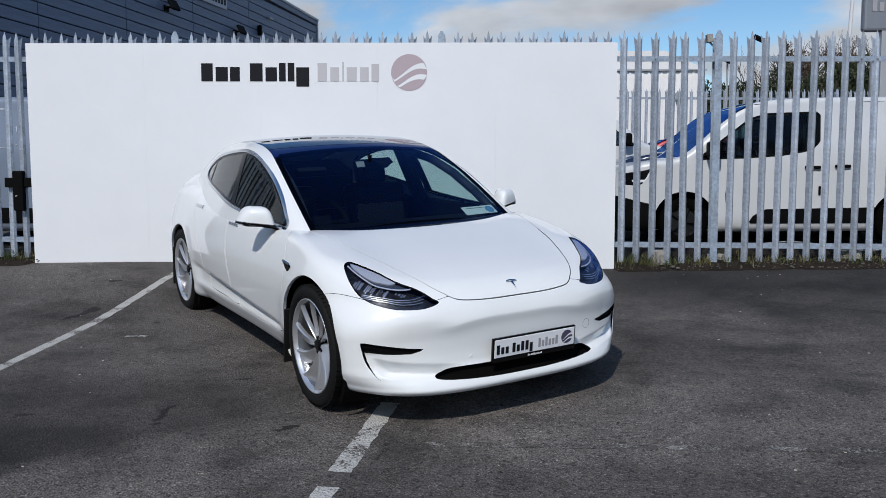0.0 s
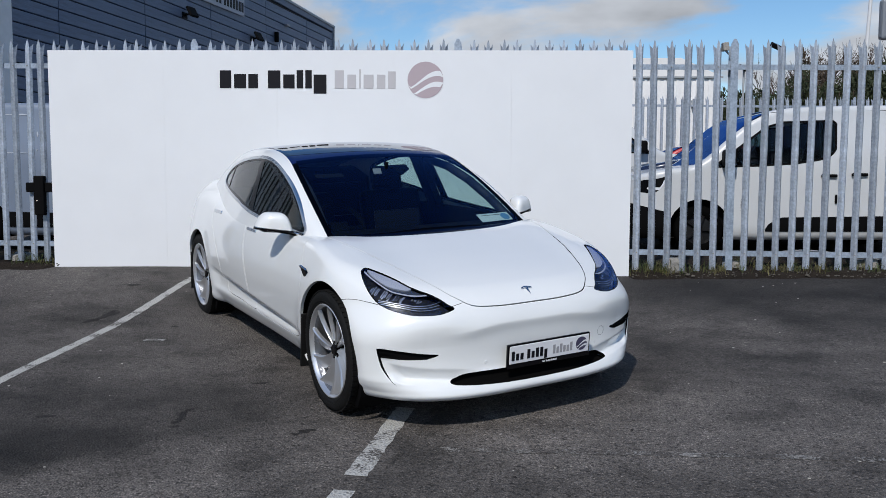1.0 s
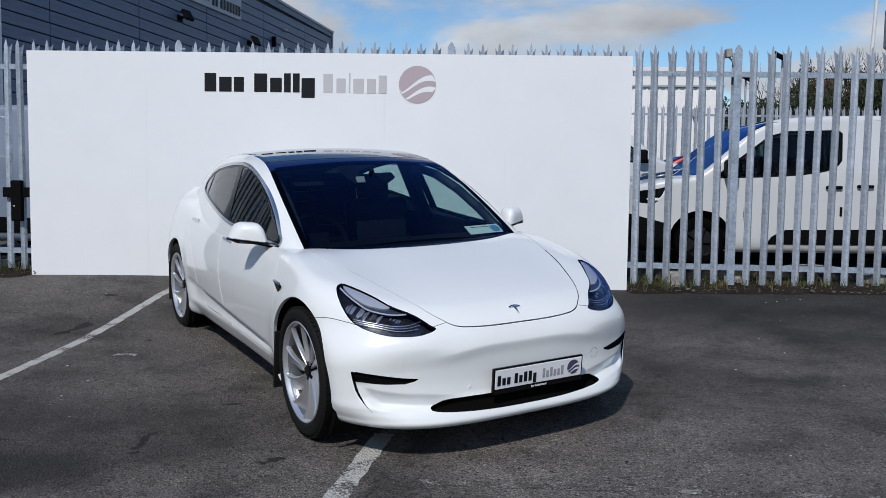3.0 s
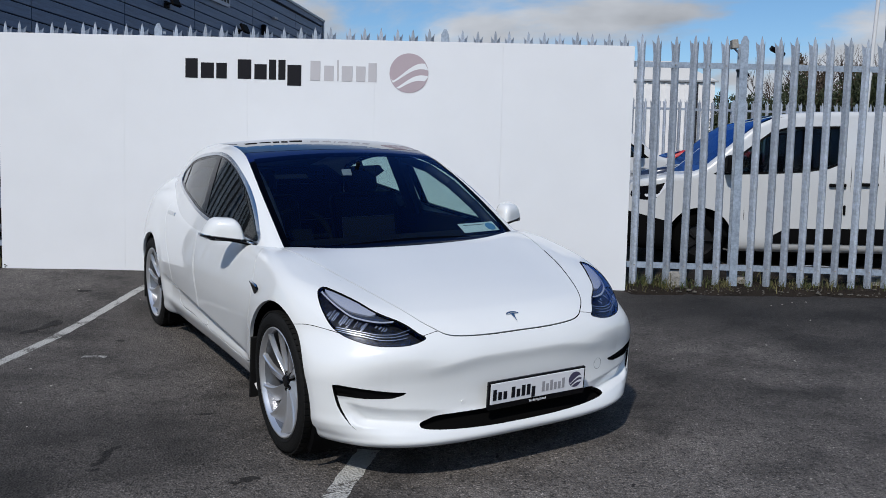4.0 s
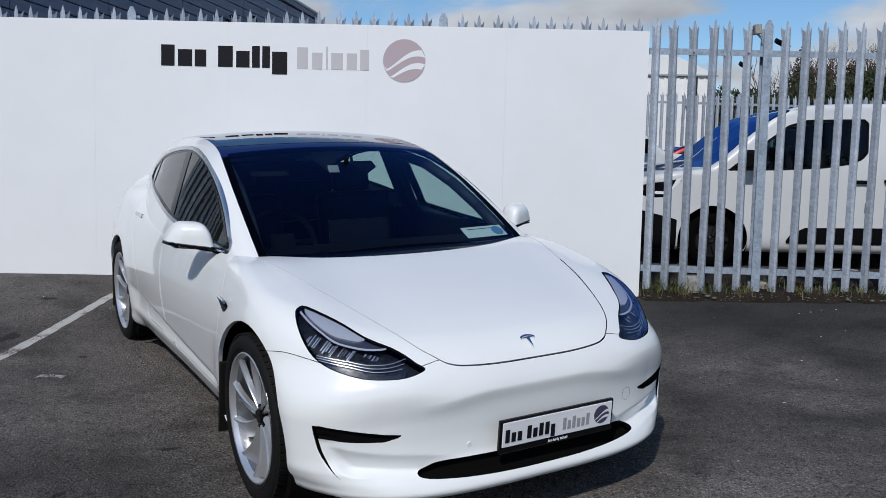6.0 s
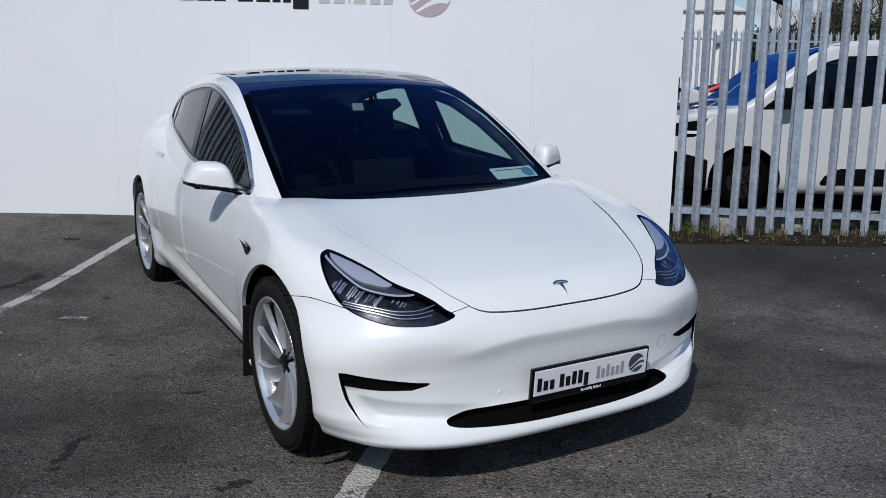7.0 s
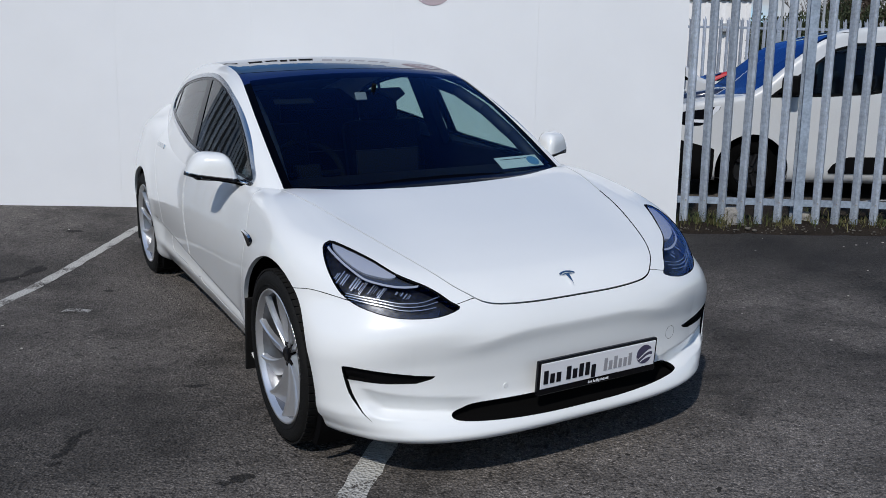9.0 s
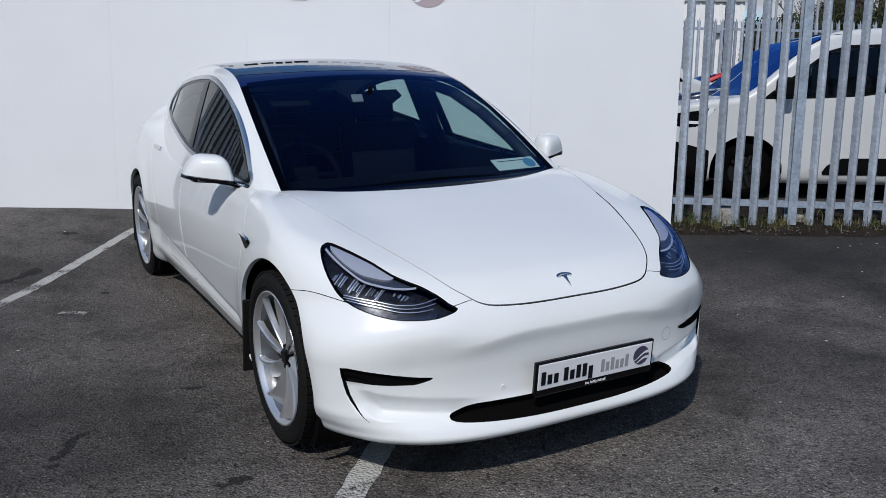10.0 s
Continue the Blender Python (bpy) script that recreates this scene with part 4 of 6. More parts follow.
for sign in (-1, 1):
    lo, hi = sorted((sign * 0.76, sign * 1.08))
    cap = Skin(*skin(egg, (lo, 0.60, 0.80), (hi, 0.90, 1.07), 0.010))
    belly, cap = cap.cut(lambda x, y, z: mirror_floor(x, z))
    line, belly = belly.cut(lambda x, y, z: -mirror_floor(x, z) - 0.004)
    belly = belly.cut(lambda x, y, z: -mirror_floor(x, z) - 0.016)[0]
    mirror = cap.panel("door_mirror", PAINT, car, 0.0, 0.004, "white door mirror with black base")
    belly.panel("mirror_base", BLACK_GLOSS, mirror, 0.002, 0.03)
    line.panel("chrome_line", CHROME, mirror, -0.001, 0.003)
    cap.cut(lambda x, y, z: 0.800 + 0.44 * (np.abs(x) - 0.918) - y)[0].panel("mirror_glass", CHROME, mirror, -0.001)
    bm = bmesh.new()
    low = [bm.verts.new((sign * (0.92 + 0.095 * math.cos(a)), 0.765 + 0.042 * math.cos(a) + 0.06 * math.sin(a), 0.925 - 0.007 + 0.15 * (0.11 + 0.095 * math.cos(a)))) for a in np.linspace(0, 2 * math.pi, 24, endpoint=False)]
    bm.faces.new(low)
    part("mirror_bottom", bm, BLACK, mirror)
    bm = bmesh.new()
    rows = []
    for x, y, z, h in ((0.985, 0.745, 0.931, 0.006), (0.90, 0.735, 0.925, 0.009), (0.83, 0.715, 0.912, 0.012), (0.775, 0.66, 0.897, 0.015), (0.735, 0.57, 0.893, 0.022)):
        rows.append([bm.verts.new((sign * x, y + d, z + e)) for d, e in ((-0.028, -h), (-0.034, 0), (-0.022, h), (0.05, h), (0.05, -h))])
    for p, q in zip(rows, rows[1:]):
        for k in range(5):
            bm.faces.new((p[k], p[(k + 1) % 5], q[(k + 1) % 5], q[k]))
    bm.faces.new(rows[0])
    bm.faces.new(rows[-1])
    bmesh.ops.recalc_face_normals(bm, faces=bm.faces)
    part("mirror_arm", bm, BLACK_GLOSS, mirror, smooth=False)
    bm = bmesh.new()
    for a, b in (((0.97, 0.708, 0.934), (0.90, 0.698, 0.929)), ((0.90, 0.698, 0.929), (0.83, 0.680, 0.916)), ((0.83, 0.680, 0.916), (0.775, 0.628, 0.902)), ((0.775, 0.628, 0.902), (0.745, 0.545, 0.892))):
        tube(bm, (sign * a[0], a[1], a[2]), (sign * b[0], b[1], b[2]), 0.006, sides=8)
    part("chrome_strip", bm, CHROME, mirror, smooth=True)
    # flush door handles
    for y0, z0 in ((1.465, 0.856), (2.42, 0.900)):
        bm = bmesh.new()
        box(bm, (-0.010, -0.105, -0.013), (0.010, 0.105, 0.013), pose(sign * (0.832 if y0 < 2 else 0.795), y0 - 0.02, z0, 0, sign * -22, 1.5 * sign) , 0.006)
        part("door_handle", bm, CHROME, car, "flush chrome door handle", smooth=False)
    # wing repeater: dark triangle in a chrome surround
    bm = bmesh.new()
    prism(bm, [(-0.036, 0.036), (0.030, 0.026), (0.040, 0.004), (-0.014, -0.040)], 0.012)
    badge = part("side_camera", bm, BLACK_GLOSS, car, "dark side camera in chrome surround")
    badge.matrix_basis = pose(sign * 0.900, 0.300, 0.728, 0, 0, 90 * sign) @ pose(0, 0, 0, 14, 0, 0)
    bm = bmesh.new()
    prism(bm, [(-0.040, 0.041), (0.035, 0.031), (0.045, 0.022), (-0.034, 0.031)], 0.010)
    chrome_edge = part("chrome_edge", bm, CHROME, badge)
    chrome_edge.matrix_basis = pose(0, -0.002, 0)

# ---- car: front plate, emblem ----
def letter_bars(parent, name, mat, word, x0, high, advance, thick, m):
    """Plain upright bars in the rhythm of a word: t tall, l low, d descending, ' ' a space."""
    x = x0
    for c in word:
        if c != " ":
            lo, hi = (-0.28, 0.72) if c == "d" else (0, 1.0 if c == "t" else 0.72)
            bm = bmesh.new()
            box(bm, (x, -thick, lo * high), (x + advance * 0.66, 0, hi * high), m)
            part(name, bm, mat, parent)
        x += advance * (0.55 if c == " " else 1)


def crest(parent, m, r, disc_mat, gap_mat, depth=0.003):
    """A round mark crossed by two pale sweeps."""
    bm = bmesh.new()
    prism(bm, [(r * math.cos(2 * math.pi * k / 40), r * math.sin(2 * math.pi * k / 40)) for k in range(40)], -depth)
    disc = part("round_mark", bm, disc_mat, parent)
    disc.matrix_basis = m
    for lo, hi in ((-0.52, 0.30), (-0.98, -0.30)):
        bm = bmesh.new()
        up, dn = [], []
        for k in range(13):
            u = -0.98 + 1.96 * k / 12
            s = 0.5 - 0.5 * math.cos(math.pi * (k / 12))
            v = lo + (hi - lo) * s + 0.22 * math.sin(math.pi * k / 12)
            wide = 0.05 + 0.10 * s
            lim = math.sqrt(max(0.0, 1 - u * u)) * 0.99
            up.append((u * r, max(-lim, min(lim, v + wide)) * r))
            dn.append((u * r, max(-lim, min(lim, v - wide)) * r))
        for k in range(12):
            q = [up[k], up[k + 1], dn[k + 1], dn[k]]
            f = [bm.verts.new((a, -depth - 0.0015, b)) for a, b in q]
            bm.faces.new(f)
        bmesh.ops.remove_doubles(bm, verts=bm.verts, dist=1e-6)
        ob = part("sweep", bm, gap_mat, disc)


plate_at = pose(0.062, -0.738, 0.366, 5, 0, 0)
bm = bmesh.new()
box(bm, (-0.268, -0.006, -0.066), (0.268, 0.012, 0.066), None, 0.005)
box(bm, (-0.17, 0.010, -0.055), (0.17, 0.060, 0.01))
plate = part("plate_holder", bm, BLACK_GLOSS, car, "black plate holder with a white lettered plate")
plate.matrix_basis = plate_at
bm = bmesh.new()
box(bm, (-0.258, -0.009, -0.038), (0.258, -0.004, 0.058), None, 0.002)
part("plate_face", bm, PLATE_WHITE, plate)
letter_bars(plate, "bold_bar", INK, "tll tlttd", -0.246, 0.050, 0.0275, 0.002, pose(0, -0.009, -0.020))
letter_bars(plate, "light_bar", GREY_INK, "tltllt", 0.018, 0.048, 0.0225, 0.0016, pose(0, -0.009, -0.018))
crest(plate, pose(0.206, -0.0095, 0.012), 0.037, INDIGO_INK, PLATE_WHITE, 0.001)
letter_bars(plate, "small_bar", PLATE_WHITE, "tll tlttd tltllt", -0.045, 0.010, 0.0062, 0.001, pose(0, -0.006, -0.057))

bm = bmesh.new()
arc = [(0.036 * math.sin(a), 0.020 + 0.010 * math.cos(a * 1.4)) for a in np.linspace(-1.25, 1.25, 11)]
arc2 = [(0.033 * math.sin(a), 0.012 + 0.010 * math.cos(a * 1.4)) for a in np.linspace(1.25, -1.25, 11)]
prism(bm, arc + arc2, 0.004)
prism(bm, [(-0.028, 0.011), (-0.009, 0.018), (0.009, 0.018), (0.028, 0.011), (0.008, 0.012), (0, -0.036), (-0.008, 0.012)], 0.004)
emblem = part("emblem", bm, CHROME, car, "small chrome bonnet emblem")
emblem.matrix_basis = pose(0.006, -0.624, 0.680, -58, 0, 0)

# parking sensors
for x, z in ((-0.30, 0.345), (0.42, 0.345)):
    ys = np.linspace(-0.85, -0.3, 300)
    y = float(ys[np.argmax(body(np.full(300, x), ys, np.full(300, z)) < 0)])
    bm = bmesh.new()
    tube(bm, (x, y - 0.002, z), (x, y + 0.02, z), 0.009, sides=20)
    part("parking_sensor", bm, PAINT, car)

# ---- car: cabin ----
PILLAR_TRIM = material("pillar_trim_grey", (0.012, 0.017, 0.026), 0.7, vary=0.2, scale=20)
for sign in (-1, 1):
    bm = bmesh.new()
    way_ = [(0.668, 0.52, 0.915), (0.640, 0.72, 1.040), (0.612, 0.95, 1.155), (0.585, 1.20, 1.245), (0.572, 1.50, 1.290)]
    for a, b in zip(way_, way_[1:]):
        tube(bm, (sign * a[0], a[1], a[2]), (sign * b[0], b[1], b[2]), 0.030, sides=12)
    part("pillar_lining", bm, PILLAR_TRIM, car, smooth=True)
    bm = bmesh.new()
    box(bm, (-0.02, 0.55, 0.30), (0.02, 2.60, 0.93), pose(sign * 0.735, 0, 0), 0.01)
    part("door_card", bm, CABIN, car)
    bm = bmesh.new()
    box(bm, (-0.03, -0.075, 0.0), (0.03, 0.075, 0.46), pose(sign * 0.725, 1.615, 0.90, -9, sign * -19, 0), 0.01)
    part("pillar_trim", bm, CABIN, car)
bm = bmesh.new()
rows = []
for y, z in ((0.36, 0.845), (0.55, 0.872), (0.80, 0.880), (0.92, 0.862), (0.98, 0.80), (0.98, 0.55)):
    rows.append([bm.verts.new((x, y - 0.06 * (abs(x) / 0.7)**2 * (y < 0.6), z)) for x in np.linspace(-0.70, 0.70, 9)])
for p, q in zip(rows, rows[1:]):
    for k in range(8):
        bm.faces.new((p[k], p[k + 1], q[k + 1], q[k]))
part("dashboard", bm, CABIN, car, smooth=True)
bm = bmesh.new()
box(bm, (-0.172, -0.008, -0.06), (0.172, 0.008, 0.112), pose(0.035, 0.94, 0.868, -8, 0, 0), 0.005)
part("centre_display", bm, SCREEN, car, "dark centre display")
bm = bmesh.new()
centre = pose(-0.36, 1.04, 0.865, 62, 0, 0)
n, m_ = 40, 8
ring = [[bm.verts.new(centre @ Vector(((0.18 + 0.016 * math.cos(b)) * math.cos(a), (0.175 + 0.016 * math.cos(b)) * math.sin(a), 0.016 * math.sin(b))))
         for b in np.linspace(0, 2 * math.pi, m_, endpoint=False)] for a in np.linspace(0, 2 * math.pi, n, endpoint=False)]
for i in range(n):
    for k in range(m_):
        bm.faces.new((ring[i][k], ring[i][(k + 1) % m_], ring[(i + 1) % n][(k + 1) % m_], ring[(i + 1) % n][k]))
box(bm, (-0.07, -0.05, -0.03), (0.07, 0.05, 0.01), centre, 0.01)
for a in (0, math.pi, -math.pi / 2):
    tube(bm, centre @ Vector((0, 0, -0.01)), centre @ Vector((0.175 * math.cos(a), 0.17 * math.sin(a), 0)), 0.014, sides=8)
part("steering_wheel", bm, CABIN, car, "black steering wheel", smooth=True)
for x, y, wide in ((-0.37, 1.52, 0.25), (0.37, 1.52, 0.25), (0.0, 2.48, 0.62)):
    bm = bmesh.new()
    box(bm, (-wide, -0.50, 0.30), (wide, 0.05, 0.52), None, 0.05)
    box(bm, (-wide, -0.07, 0.0), (wide, 0.07, 0.66), pose(0, 0.06, 0.42, -16, 0, 0), 0.05)
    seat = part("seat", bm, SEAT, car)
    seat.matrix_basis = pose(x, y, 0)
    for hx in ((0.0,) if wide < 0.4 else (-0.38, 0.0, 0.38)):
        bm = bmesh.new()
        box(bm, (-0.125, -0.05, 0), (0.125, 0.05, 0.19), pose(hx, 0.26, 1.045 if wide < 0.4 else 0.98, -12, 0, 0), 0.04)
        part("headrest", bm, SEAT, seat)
# upright dark panel, added to block the bright view out through the tail
bm = bmesh.new()
prism(bm, [(-0.63, 0.78), (0.63, 0.78), (0.63, 1.10), (0.49, 1.20), (-0.49, 1.20), (-0.63, 1.10)], 0.05, pose(0, 2.68, 0))
part("rear_blocker", bm, CABIN, car)
bm = bmesh.new()
prism(bm, [(-0.05, 0.035), (0.10, 0.035), (0.13, 0.0), (0.07, -0.035)], 0.03, pose(0.06, 1.03, 1.245, -10, 0, 8))
tube(bm, (0.0, 1.04, 1.25), (0.0, 1.02, 1.30), 0.012)
part("rear_view_mirror", bm, CABIN, car)
bm = bmesh.new()
box(bm, (-0.03, -0.004, -0.022), (0.03, 0.004, 0.022), pose(-0.085, 1.00, 1.243, -35, 0, 0), 0.003)
part("toll_tag", bm, GREY_INK, car, "small white tag behind the windscreen")
bm = bmesh.new()
box(bm, (-0.098, -0.022, -0.002), (0.098, 0.022, 0.002), pose(-0.44, 0.985, 1.228, 28, 0, 0))
part("sun_visor_label", bm, material("visor_label", (0.008, 0.009, 0.011), 0.7, spec=0.1), car)
PAPER = material("pale_paper", (0.62, 0.68, 0.66), 0.7)
BLUE_INK = material("blue_print", (0.10, 0.25, 0.42), 0.7)
paper_at = pose(0.498, 0.442, 0.940, 31, 0, 6)
bm = bmesh.new()
box(bm, (-0.128, -0.042, -0.001), (0.128, 0.042, 0.001))
paper = part("windscreen_paper", bm, PAPER, car, "pale paper behind the windscreen")
paper.matrix_basis = paper_at
bm = bmesh.new()
box(bm, (-0.10, 0.021, 0.001), (0.06, 0.025, 0.002))
part("paper_line", bm, INK, paper)
bm = bmesh.new()
tube(bm, (0.085, -0.002, 0.001), (0.085, -0.002, 0.0025), 0.034, sides=24)
part("paper_disc", bm, BLUE_INK, paper)


# ---- display board ----
BY = 3.589
board = thing("display_board", "white lettered display board of five panels, standing before the fence", "display board")
edges = [-4.430, -3.222, -2.048, -0.860, 0.318, 1.508]
for k, (a, b) in enumerate(zip(edges, edges[1:])):
    bm = bmesh.new()
    t0, t1 = 2.523 + (a + 4.43) * -0.0064, 2.523 + (b + 4.43) * -0.0064
    z0, z1 = 0.292 + (a + 4.43) * -0.0072, 0.292 + (b + 4.43) * -0.0072
    prism(bm, [(a + 0.0003, z0), (b - 0.0003, z1), (b - 0.0003, t1), (a + 0.0003, t0)], 0.028, pose(0, BY, 0))
    part("panel", bm, BOARD_WHITE, board)
bm = bmesh.new()
box(bm, (-4.40, BY + 0.030, 0.40), (1.49, BY + 0.045, 2.40))
part("backing", bm, BOARD_WHITE, board)
lettering = pose(0, BY - 0.0005, 0) @ pose(-2.600, 0, 2.132, 0, 0.35, 0)
PALE_INK = material("pale_grey_ink", (0.46, 0.45, 0.47), 0.5)
# plain bars of the letters' widths: start, end, foot, head
for ink, name, bars in ((INK, "bold_bar", ((-0.036, 0.08, 0.0, 0.178), (0.110, 0.233, 0, 0.142), (0.256, 0.355, 0, 0.142), (0.458, 0.585, 0, 0.178), (0.615, 0.730, 0, 0.138),
                                           (0.752, 0.818, 0, 0.182), (0.840, 0.906, 0, 0.182), (0.925, 1.055, -0.052, 0.138))),
                        (PALE_INK, "light_bar", ((1.140, 1.232, 0, 0.180), (1.268, 1.356, 0, 0.138), (1.388, 1.403, 0, 0.190), (1.432, 1.532, 0, 0.138), (1.566, 1.652, 0, 0.138), (1.680, 1.756, 0, 0.170)))):
    for x0, x1, lo, hi in bars:
        bm = bmesh.new()
        box(bm, (x0, -0.003, lo), (x1, 0, hi), lettering)
        part(name, bm, ink, board)
crest(board, pose(-0.544, BY - 0.0005, 2.206), 0.180, MAUVE_INK, BOARD_WHITE)

# ---- palisade fences ----
PITCH = 0.1515


def pale_place(k, near):
    """How far the pale k stands from the first post; the bays beside the yard were set out a little unevenly."""
    if not near:
        return k * PITCH
    return 0.1545 * k if k > 0 else 0.1525 * k + 5.25e-5 * k * k



def pale_mesh(length):
    bm = bmesh.new()
    cols = [(-0.035, 0.024), (-0.029, 0.015), (-0.018, 0.0), (-0.010, 0.005), (0.0, 0.010), (0.010, 0.005), (0.018, 0.0), (0.029, 0.015), (0.035, 0.024)]
    top = length
    tips = [(-0.043, 0.050, top - 0.030), (-0.032, 0.034, top - 0.055), (-0.018, 0.004, top - 0.075), (-0.011, 0.004, top - 0.026), (0.0, 0.006, top + 0.012),
            (0.011, 0.004, top - 0.026), (0.018, 0.004, top - 0.075), (0.032, 0.034, top - 0.055), (0.043, 0.050, top - 0.030)]
    front, back = [], []
    for layer, dy in ((front, 0.0), (back, 0.004)):
        layer.append([bm.verts.new((x, y + dy, 0)) for x, y in cols])
        layer.append([bm.verts.new((x, y + dy, top - 0.16)) for x, y in cols])
        layer.append([bm.verts.new((x, y + dy, z)) for x, y, z in tips])
    for k in range(8):
        for layer, flip in ((front, False), (back, True)):
            for lo, hi in ((0, 1), (1, 2)):
                q = [layer[lo][k], layer[lo][k + 1], layer[hi][k + 1], layer[hi][k]]
                bm.faces.new(q[::-1] if flip else q)
        bm.faces.new((front[2][k], front[2][k + 1], back[2][k + 1], back[2][k]))
        bm.faces.new((front[0][k + 1], front[0][k], back[0][k], back[0][k + 1]))
    for k in (0, 8):
        for lo, hi in ((0, 1), (1, 2)):
            q = [front[lo][k], front[hi][k], back[hi][k], back[lo][k]]
            bm.faces.new(q if k == 0 else q[::-1])
    me = bpy.data.meshes.new("pale")
    bm.to_mesh(me)
    bm.free()
    me.materials.append(GALV_VARIED)
    return me


GALV_VARIED = material("galvanised_pale", (0.40, 0.45, 0.52), 0.42, 0.3, vary=0.32, scale=7, fine=45)
info, mixer = GALV_VARIED.node_tree.nodes.new("ShaderNodeObjectInfo"), GALV_VARIED.node_tree.nodes.new("ShaderNodeHueSaturation")
ranged = GALV_VARIED.node_tree.nodes.new("ShaderNodeMapRange")
ranged.inputs["To Min"].default_value, ranged.inputs["To Max"].default_value = 0.78, 1.18
GALV_VARIED.node_tree.links.new(info.outputs["Random"], ranged.inputs["Value"])
GALV_VARIED.node_tree.links.new(ranged.outputs[0], mixer.inputs["Value"])
pb = GALV_VARIED.node_tree.nodes["Principled BSDF"]
GALV_VARIED.node_tree.links.new(pb.inputs["Base Color"].links[0].from_socket, mixer.inputs["Color"])
GALV_VARIED.node_tree.links.new(mixer.outputs[0], pb.inputs["Base Color"])


def palisade(name, label, x_post, y, first_k, last_k, top, foot, rail_z, lean):
    """A steel palisade fence along x, with a post for every eighteenth pale."""
    f = thing(name, label, "fence")
    me = pale_mesh(top - foot)
    for k in range(first_k, last_k + 1):
        x = x_post + pale_place(k, y < 5)
        dz = lean * x
        if k % 18:
            p = new("pale", me)
            p.parent = f
            j = 0.004
            p.matrix_basis = pose(x + random.uniform(-j, j), y, foot + dz + random.uniform(-0.006, 0.006), random.uniform(-0.5, 0.5), random.uniform(-0.35, 0.35), random.uniform(-3, 3))
        else:
            g = float(height(x, y)) - 0.05
            bm = bmesh.new()
            w, t = 0.036, top + 0.012 + dz
            prism(bm, [(-w, g), (w, g), (w, t - 0.05), (0.012, t), (-0.012, t), (-w, t - 0.05)], 0.008, pose(x, y - 0.006, 0))
            box(bm, (x - 0.004, y + 0.001, g), (x + 0.004, y + 0.085, t - 0.06))
            box(bm, (x - w, y + 0.085, g), (x + w, y + 0.092, t - 0.06))
            part("post", bm, GALV, f)
    x0, x1 = x_post + pale_place(first_k, y < 5) - 0.09, x_post + pale_place(last_k, y < 5) + 0.09
    for z in rail_z:
        bm = bmesh.new()
        n = (last_k - first_k) // 18 + 1
        prism(bm, [(x0, z + lean * x0 - 0.026), (x1, z + lean * x1 - 0.026), (x1, z + lean * x1 + 0.026), (x0, z + lean * x0 + 0.026)], 0.006, pose(0, y + 0.018, 0))
        prism(bm, [(x0, z + lean * x0 + 0.020), (x1, z + lean * x1 + 0.020), (x1, z + lean * x1 + 0.026), (x0, z + lean * x0 + 0.026)], 0.05, pose(0, y + 0.024, 0))
        part("rail", bm, GALV, f)
    bolt = bpy.data.meshes.new("bolt")
    bm = bmesh.new()
    tube(bm, (0, -0.004, 0), (0, 0.012, 0), 0.0065, sides=6)
    bm.to_mesh(bolt)
    bm.free()
    bolt.materials.append(CONCRETE)
    for k in range(first_k, last_k + 1):
        if y < 5 and k % 18 and (k > -8 or k < -44):
            for z in rail_z:
                b = new("bolt", bolt)
                b.parent = f
                x = x_post + pale_place(k, y < 5)
                b.matrix_basis = pose(x, y + 0.008, z + lean * x)
    return f


fence = palisade("palisade_fence", "galvanised steel palisade fence with three-pointed pales", 2.506, 3.655, -58, 30, 2.605, 0.315, (2.345, 0.497), -0.0065)
palisade("palisade_fence", "weathered steel palisade fence far behind the parked vehicles", 3.0, 15.6, -20, 72, 3.17, 0.58, (2.95, 0.80), -0.01)

# lock box on the fence
box_thing = thing("lock_box", "black plastic box strapped to the fence", "box", pose(-4.575, 3.628, 1.04))
bm = bmesh.new()
box(bm, (-0.055, -0.045, -0.21), (0.055, 0.02, 0.20), None, 0.012)
part("case", bm, BLACK, box_thing)
bm = bmesh.new()
box(bm, (-0.15, -0.02, 0.03), (0.15, 0.02, 0.13), None, 0.008)
part("clasp", bm, BLACK, box_thing)
bm = bmesh.new()
box(bm, (-0.03, -0.047, -0.062), (-0.01, -0.044, -0.054))
part("sticker", bm, PLATE_WHITE, box_thing)

# camera bracket on a post
cctv = thing("security_camera", "small grey security camera fixed to a fence post", "camera", pose(2.42, 3.70, 2.53))
bm = bmesh.new()
box(bm, (-0.025, -0.04, -0.040), (0.032, 0.04, 0.040), pose(0, 0, 0, 0, -6, 0), 0.006)
part("housing", bm, CONCRETE, cctv)
bm = bmesh.new()
tube(bm, (0.0, 0, -0.03), (0.05, 0, -0.08), 0.009)
part("bracket", bm, GALV, cctv)

